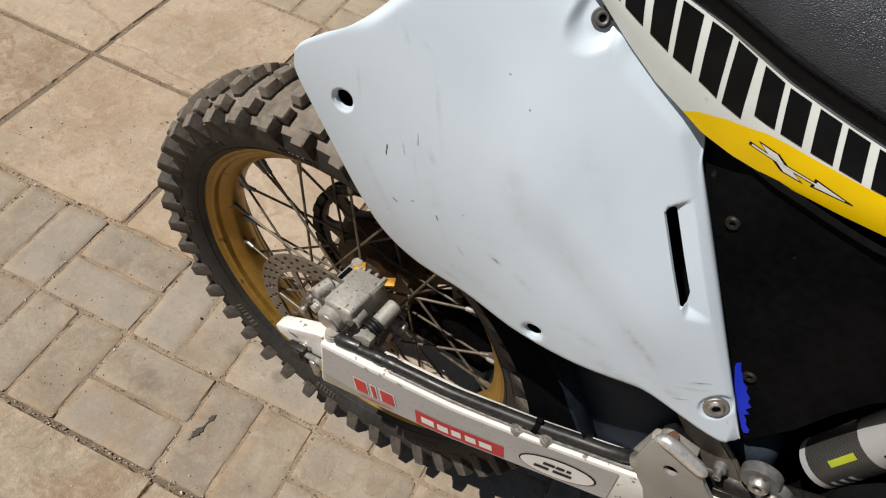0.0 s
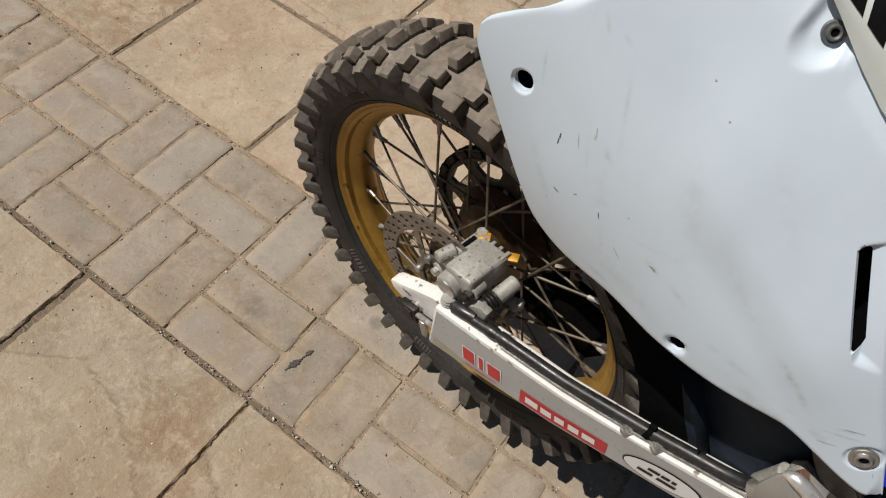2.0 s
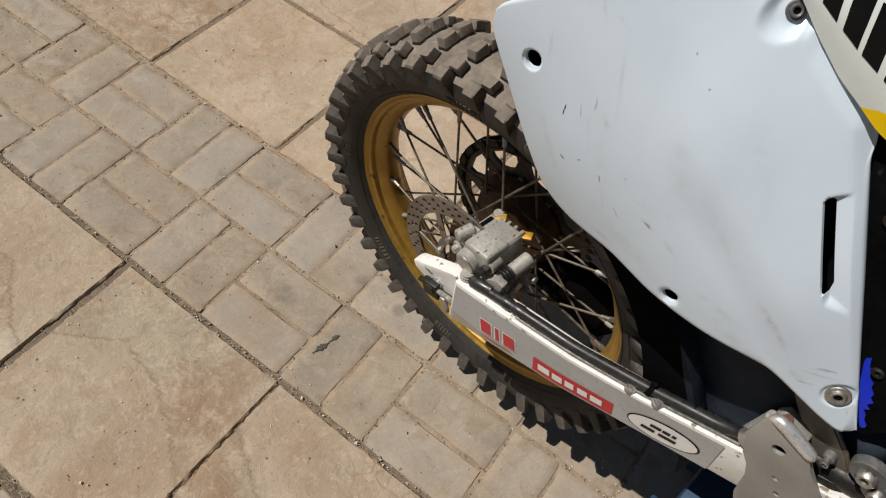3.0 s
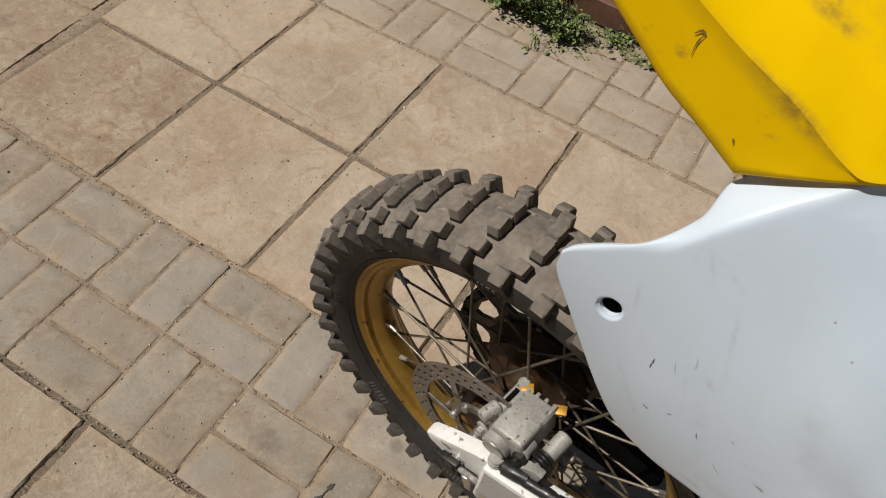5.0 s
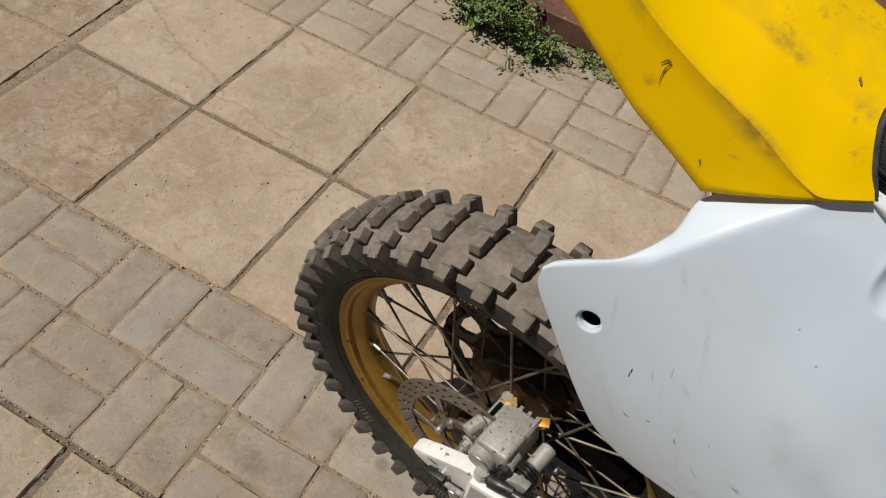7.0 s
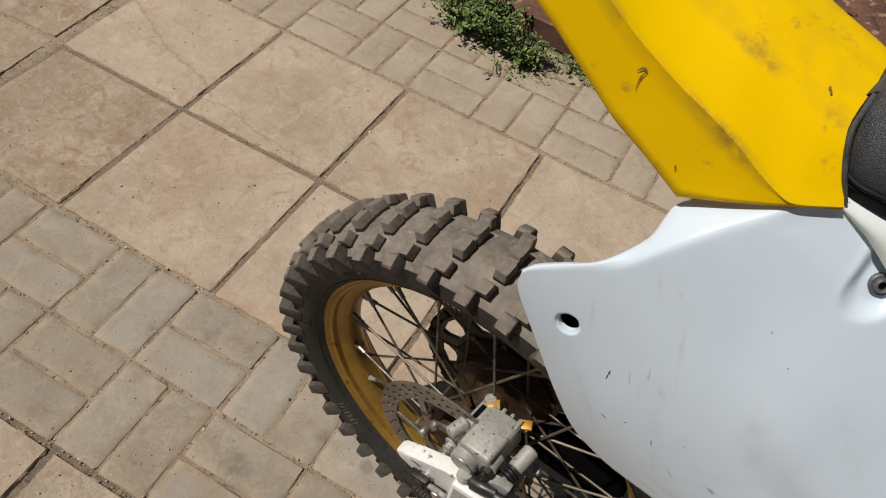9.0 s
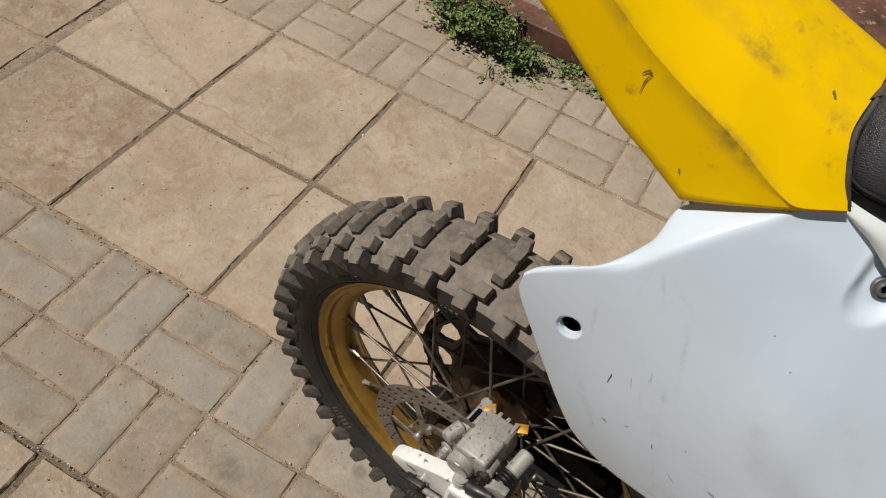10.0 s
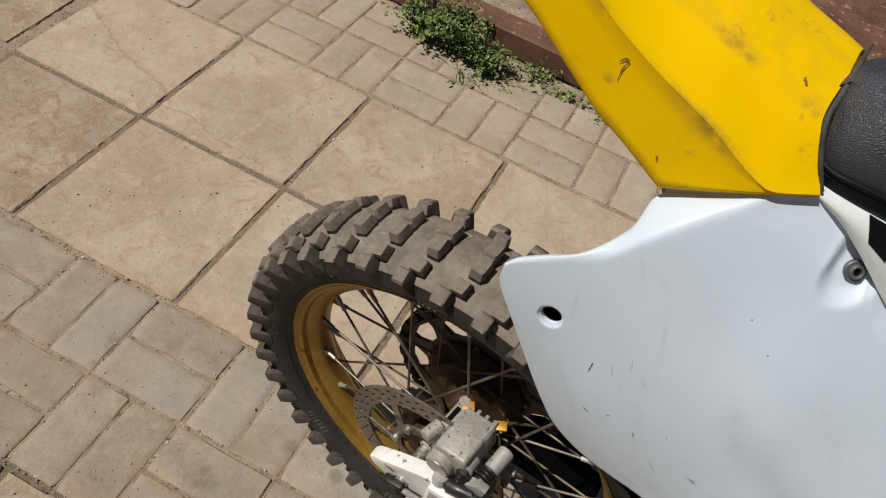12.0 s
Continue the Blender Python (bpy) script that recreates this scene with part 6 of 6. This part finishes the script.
# stand under the engine -------------------------------------------------------
def bike_stand():
    stand = new("bike_stand")
    stand.matrix_basis = pose(BIKE_X, BIKE_Y, 0, 0, 0, BIKE_TURN)
    tagged(stand, "blue painted steel stand under the motorbike", "stand")
    paint = material("blue_paint", (0.012, 0.035, 0.075), (0.03, 0.07, 0.13), 0.5, 0.1, grain=90, blotch=10, bump=0.1, speck=(0.1, 0.06, 0.04), speck_scale=40, speck_cut=0.66)
    bm = bmesh.new()
    box(bm, pose(.60, 0, .319), .37, .25, .024, .004)
    part("platform", bm, paint, stand)
    for sx in (-1, 1):
        for sy in (-1, 1):
            bm = bmesh.new()
            box(bm, Matrix.Translation((.60 + sx * .175, sy * .125, .155)) @ pose(0, 0, 0, sy * 9, sx * 7, 0), .032, .032, .315, .003)
            part("leg", bm, paint, stand)
    return stand


bike_stand()


# rusty beam and scrap beyond the paving ---------------------------------------
def beam():
    bm = bmesh.new()
    x0, x1 = -0.55, 3.2
    y_at = lambda x: 1.209 - 0.035 * (x - 0.45)
    prof = [(0, .012), (0, .080), (.004, .084), (.086, .084), (.090, .080), (.090, .074), (.012, .074), (.012, .012)]
    rings = []
    for x in span(x0, x1, 60):
        rings.append([bm.verts.new((x, y_at(x) + dy + .0015 * noise.noise(Vector((x * 4, dy * 30, z * 30))), z + .0015 * noise.noise(Vector((x * 5, 3, dy * 20))))) for dy, z in prof])
    for p, q in zip(rings, rings[1:]):
        for i in range(len(prof)):
            bm.faces.new((p[i], p[(i + 1) % len(prof)], q[(i + 1) % len(prof)], q[i]))
    bm.faces.new(rings[0])
    bm.faces.new(rings[-1])
    ob = part("steel_beam", bm, M_RUST, None, angle=40)
    tagged(ob, "long rusty red steel angle lying along the paving", "steel beam")
    # two sleepers keep the beam off the soil
    for x in (-.3, 2.6):
        bm = bmesh.new()
        box(bm, pose(x, y_at(x) + .05, .030), .09, .11, .064, .006)
        part("packing_block", bm, M_RUST, ob)


beam()


def scrap_sheet(name, cx, cy, z, sx, sy, turn, seed, label):
    """A bent, torn sheet of rusty steel that lies on the soil."""
    rnd = random.Random(seed)
    n = 34
    bm = bmesh.new()
    g = {}
    for i in range(n + 1):
        for j in range(n + 1):
            u, v = i / n - .5, j / n - .5
            h = .05 * noise.noise(Vector((u * 3 + seed, v * 3, seed))) + .02 * noise.noise(Vector((u * 9, v * 9 + seed, 2)))
            g[i, j] = bm.verts.new((u * sx, v * sy, .05 + h))
    for i in range(n):
        for j in range(n):
            u, v = i / n - .5, j / n - .5
            edge = max(abs(u), abs(v))
            tear = noise.noise(Vector((u * 5 + seed * 2, v * 5, 9.0 + seed)))
            if edge + .22 * tear < .47 and tear < .42:
                bm.faces.new((g[i, j], g[i + 1, j], g[i + 1, j + 1], g[i, j + 1]))
    bmesh.ops.delete(bm, geom=[v for v in bm.verts if not v.link_faces], context="VERTS")
    bmesh.ops.recalc_face_normals(bm, faces=bm.faces)
    bmesh.ops.solidify(bm, geom=list(bm.faces), thickness=.004)
    low = min(v.co.z for v in bm.verts)
    ob = part(name, bm, M_RUST, None)
    ob.matrix_basis = pose(cx, cy, z - low, 0, 0, turn)
    tagged(ob, label, "scrap metal")


scrap_sheet("scrap_sheet", 1.75, 2.35, -.004, 1.1, .95, 20, 3, "torn rusty steel sheet lying on soil")
scrap_sheet("scrap_sheet", 0.95, 1.85, -.004, .9, .55, -14, 5, "bent dark rusty sheet behind the beam")
scrap_sheet("scrap_sheet", 1.35, 1.65, -.004, .7, .45, 35, 8, "small crumpled rusty sheet on soil")


# weeds -------------------------------------------------------------------------
def weed(cx, cy, spread, height, stems, seed, label, leaves=4):
    """A clump of leafy stems, each with many small oval leaves."""
    rnd = random.Random(seed)
    clump = new("weed")
    clump.location = (cx, cy, 0)
    tagged(clump, label, "weed", group="weeds along the beam")
    sv, sf, lv, lf = [], [], [], []
    for _ in range(stems):
        a, r = rnd.uniform(0, 2 * math.pi), rnd.uniform(0, .35) * spread
        base = Vector((r * math.cos(a), r * math.sin(a) * .5, -.004))
        out = Vector((math.cos(a), math.sin(a) * .7, 0)) * spread * rnd.uniform(.35, 1.0)
        h = height * rnd.uniform(.35, 1.0)
        pts = [base + out * t * (0.4 + 0.6 * t) + Vector((0, 0, h * math.sin(t * 1.7))) for t in span(0, 1, 6)]
        for p, q in zip(pts, pts[1:]):
            k = len(sv)
            w = Vector((.0009, .0009, 0))
            d = Vector((-.0009, .0009, 0))
            sv += [p + w, p + d, p - w - d * .2, q + w, q + d, q - w - d * .2]
            sf += [(k, k + 1, k + 4, k + 3), (k + 1, k + 2, k + 5, k + 4), (k + 2, k, k + 3, k + 5)]
        for i in range(1, 7):
            for _ in range(leaves):
                c = pts[i] + Vector((rnd.gauss(0, .007), rnd.gauss(0, .007), rnd.gauss(0, .005)))
                l = rnd.uniform(.007, .019)
                yaw, tip = rnd.uniform(0, 2 * math.pi), rnd.uniform(-.7, .5)
                d = Vector((math.cos(yaw) * math.cos(tip), math.sin(yaw) * math.cos(tip), math.sin(tip)))
                s = d.cross(Vector((rnd.gauss(0, .4), rnd.gauss(0, .4), 1))).normalized() * l * rnd.uniform(.18, .32)
                n = s.cross(d).normalized() * l * .12
                k = len(lv)
                lv += [c, c + d * l * .35 + s + n, c + d * l * .35 - s + n, c + d * l * .75 + s * .8, c + d * l * .75 - s * .8, c + d * l, c + d * l * .5 - n]
                lf += [(k, k + 1, k + 6), (k, k + 6, k + 2), (k + 1, k + 3, k + 6), (k + 2, k + 6, k + 4), (k + 3, k + 5, k + 6), (k + 4, k + 6, k + 5)]
    mesh_part("stalk_tangle", sv, sf, M_STALK, clump)
    me = bpy.data.meshes.new("foliage")
    me.from_pydata(lv, [], lf)
    me.materials.append(M_LEAF)
    ob = new("foliage", me)
    ob.parent = clump


weed(.385, 1.13, .105, .135, 44, 1, "dense green leafy weed in a paving joint")
weed(.50, 1.125, .105, .150, 50, 2, "dense green leafy weed beside the beam")
weed(.60, 1.10, .090, .085, 30, 3, "leafy green weed spreading over the pavers")
weed(.545, 1.045, .085, .030, 7, 7, "low trailing weed on the pavers", 1)
weed(.66, 1.075, .080, .028, 6, 8, "low trailing weed with sparse leaves", 1)
weed(.74, 1.165, .060, .040, 10, 4, "low pale weed at the foot of the beam", 2)
weed(.84, 1.150, .060, .028, 8, 5, "sparse low weed at the foot of the beam", 1)
weed(.95, 1.115, .060, .022, 6, 6, "sparse low weed on the pavers", 1)


def straw():
    rnd = random.Random(12)
    v, f = [], []
    for _ in range(420):
        x = rnd.uniform(.52, 1.3)
        c = Vector((x, 1.170 - .035 * (x - .45) + rnd.gauss(0, .028), .004))
        a, l = rnd.uniform(0, math.pi), rnd.uniform(.01, .05)
        d = Vector((math.cos(a), math.sin(a), rnd.uniform(0, .35))) * l
        s = Vector((-math.sin(a), math.cos(a), 0)) * .0008
        k = len(v)
        v += [c - s, c + s, c + d + s * .4, c + d - s * .4]
        f.append((k, k + 1, k + 2, k + 3))
    ob = mesh_part("dry_grass", v, f, M_STALK, None)
    tagged(ob, "dry straw and grass along the rusty beam", "dry grass", kind="stuff")


straw()


# loose grit and a dark oil spot -----------------------------------------------
def grit():
    rnd = random.Random(21)
    v, f = [], []
    for k in range(15000):
        joint = rnd.random() < .62
        x, y = rnd.uniform(-.6, 1.7), rnd.uniform(-1.0, 1.2)
        if joint:
            if rnd.random() < .5:
                y = rnd.choice((-.793, -.388, -.194, 0, .388, .80, 1.003)) + rnd.gauss(0, .006)
                y += askew(x) if y < -.1 else 0
            else:
                x = round((x + .02) / .2022) * .2022 - .02 + rnd.gauss(0, .005)
        r = rnd.choice((.0005, .0006, .0008, .0010, .0014)) * rnd.uniform(.7, 1.5) * (1.9 if rnd.random() < .06 else 1)
        if joint and abs(y + .388) < .025 and rnd.random() < .5:
            r *= 1.9
        c = Vector((x, y, r * .4 - (.0025 if joint else -.0008)))
        k0 = len(v)
        q = Euler((rnd.uniform(0, 6), rnd.uniform(0, 6), rnd.uniform(0, 6))).to_matrix()
        for d in ((1, 0, 0), (-1, 0, 0), (0, 1, 0), (0, -1, 0), (0, 0, .8), (0, 0, -.8)):
            v.append(c + q @ Vector(d) * r * rnd.uniform(.7, 1.3))
        for t in ((0, 2, 4), (2, 1, 4), (1, 3, 4), (3, 0, 4), (2, 0, 5), (1, 2, 5), (3, 1, 5), (0, 3, 5)):
            f.append(tuple(k0 + i for i in t))
    me = bpy.data.meshes.new("grit")
    me.from_pydata(v, [], f)
    me.materials.append(M_CHIP)
    ob = new("grit", me)
    tagged(ob, "loose grit and small stones scattered on the paving", "grit", kind="stuff")


grit()
bm = bmesh.new()
rnd = random.Random(5)
spine = [(x + rnd.gauss(0, .0006), y, w * rnd.uniform(.8, 1.15)) for x, y, w in
         [(.8105 + .0125 * t, -.306 + .060 * t, .0010 + .0058 * bell(t - .33, .24) + .0040 * bell(t - .86, .14)) for t in span(0, 1, 34)]]
rails = [[], []]
for x, y, w in spine:
    for rail, side in zip(rails, (-1, 1)):
        rail.append(bm.verts.new((x + side * w * rnd.uniform(.75, 1.1), y, .0028)))
for i in range(len(spine) - 1):
    bm.faces.new((rails[0][i], rails[1][i], rails[1][i + 1], rails[0][i + 1]))
M_OIL = material("dried_oil", (0.045, 0.040, 0.035), (0.10, 0.09, 0.078), 0.85, spec=0.2, bump=0.0)
spot = part("oil_spot", bm, M_OIL, None)
tagged(spot, "dark dried oil spot on a grey paver", "oil spot")
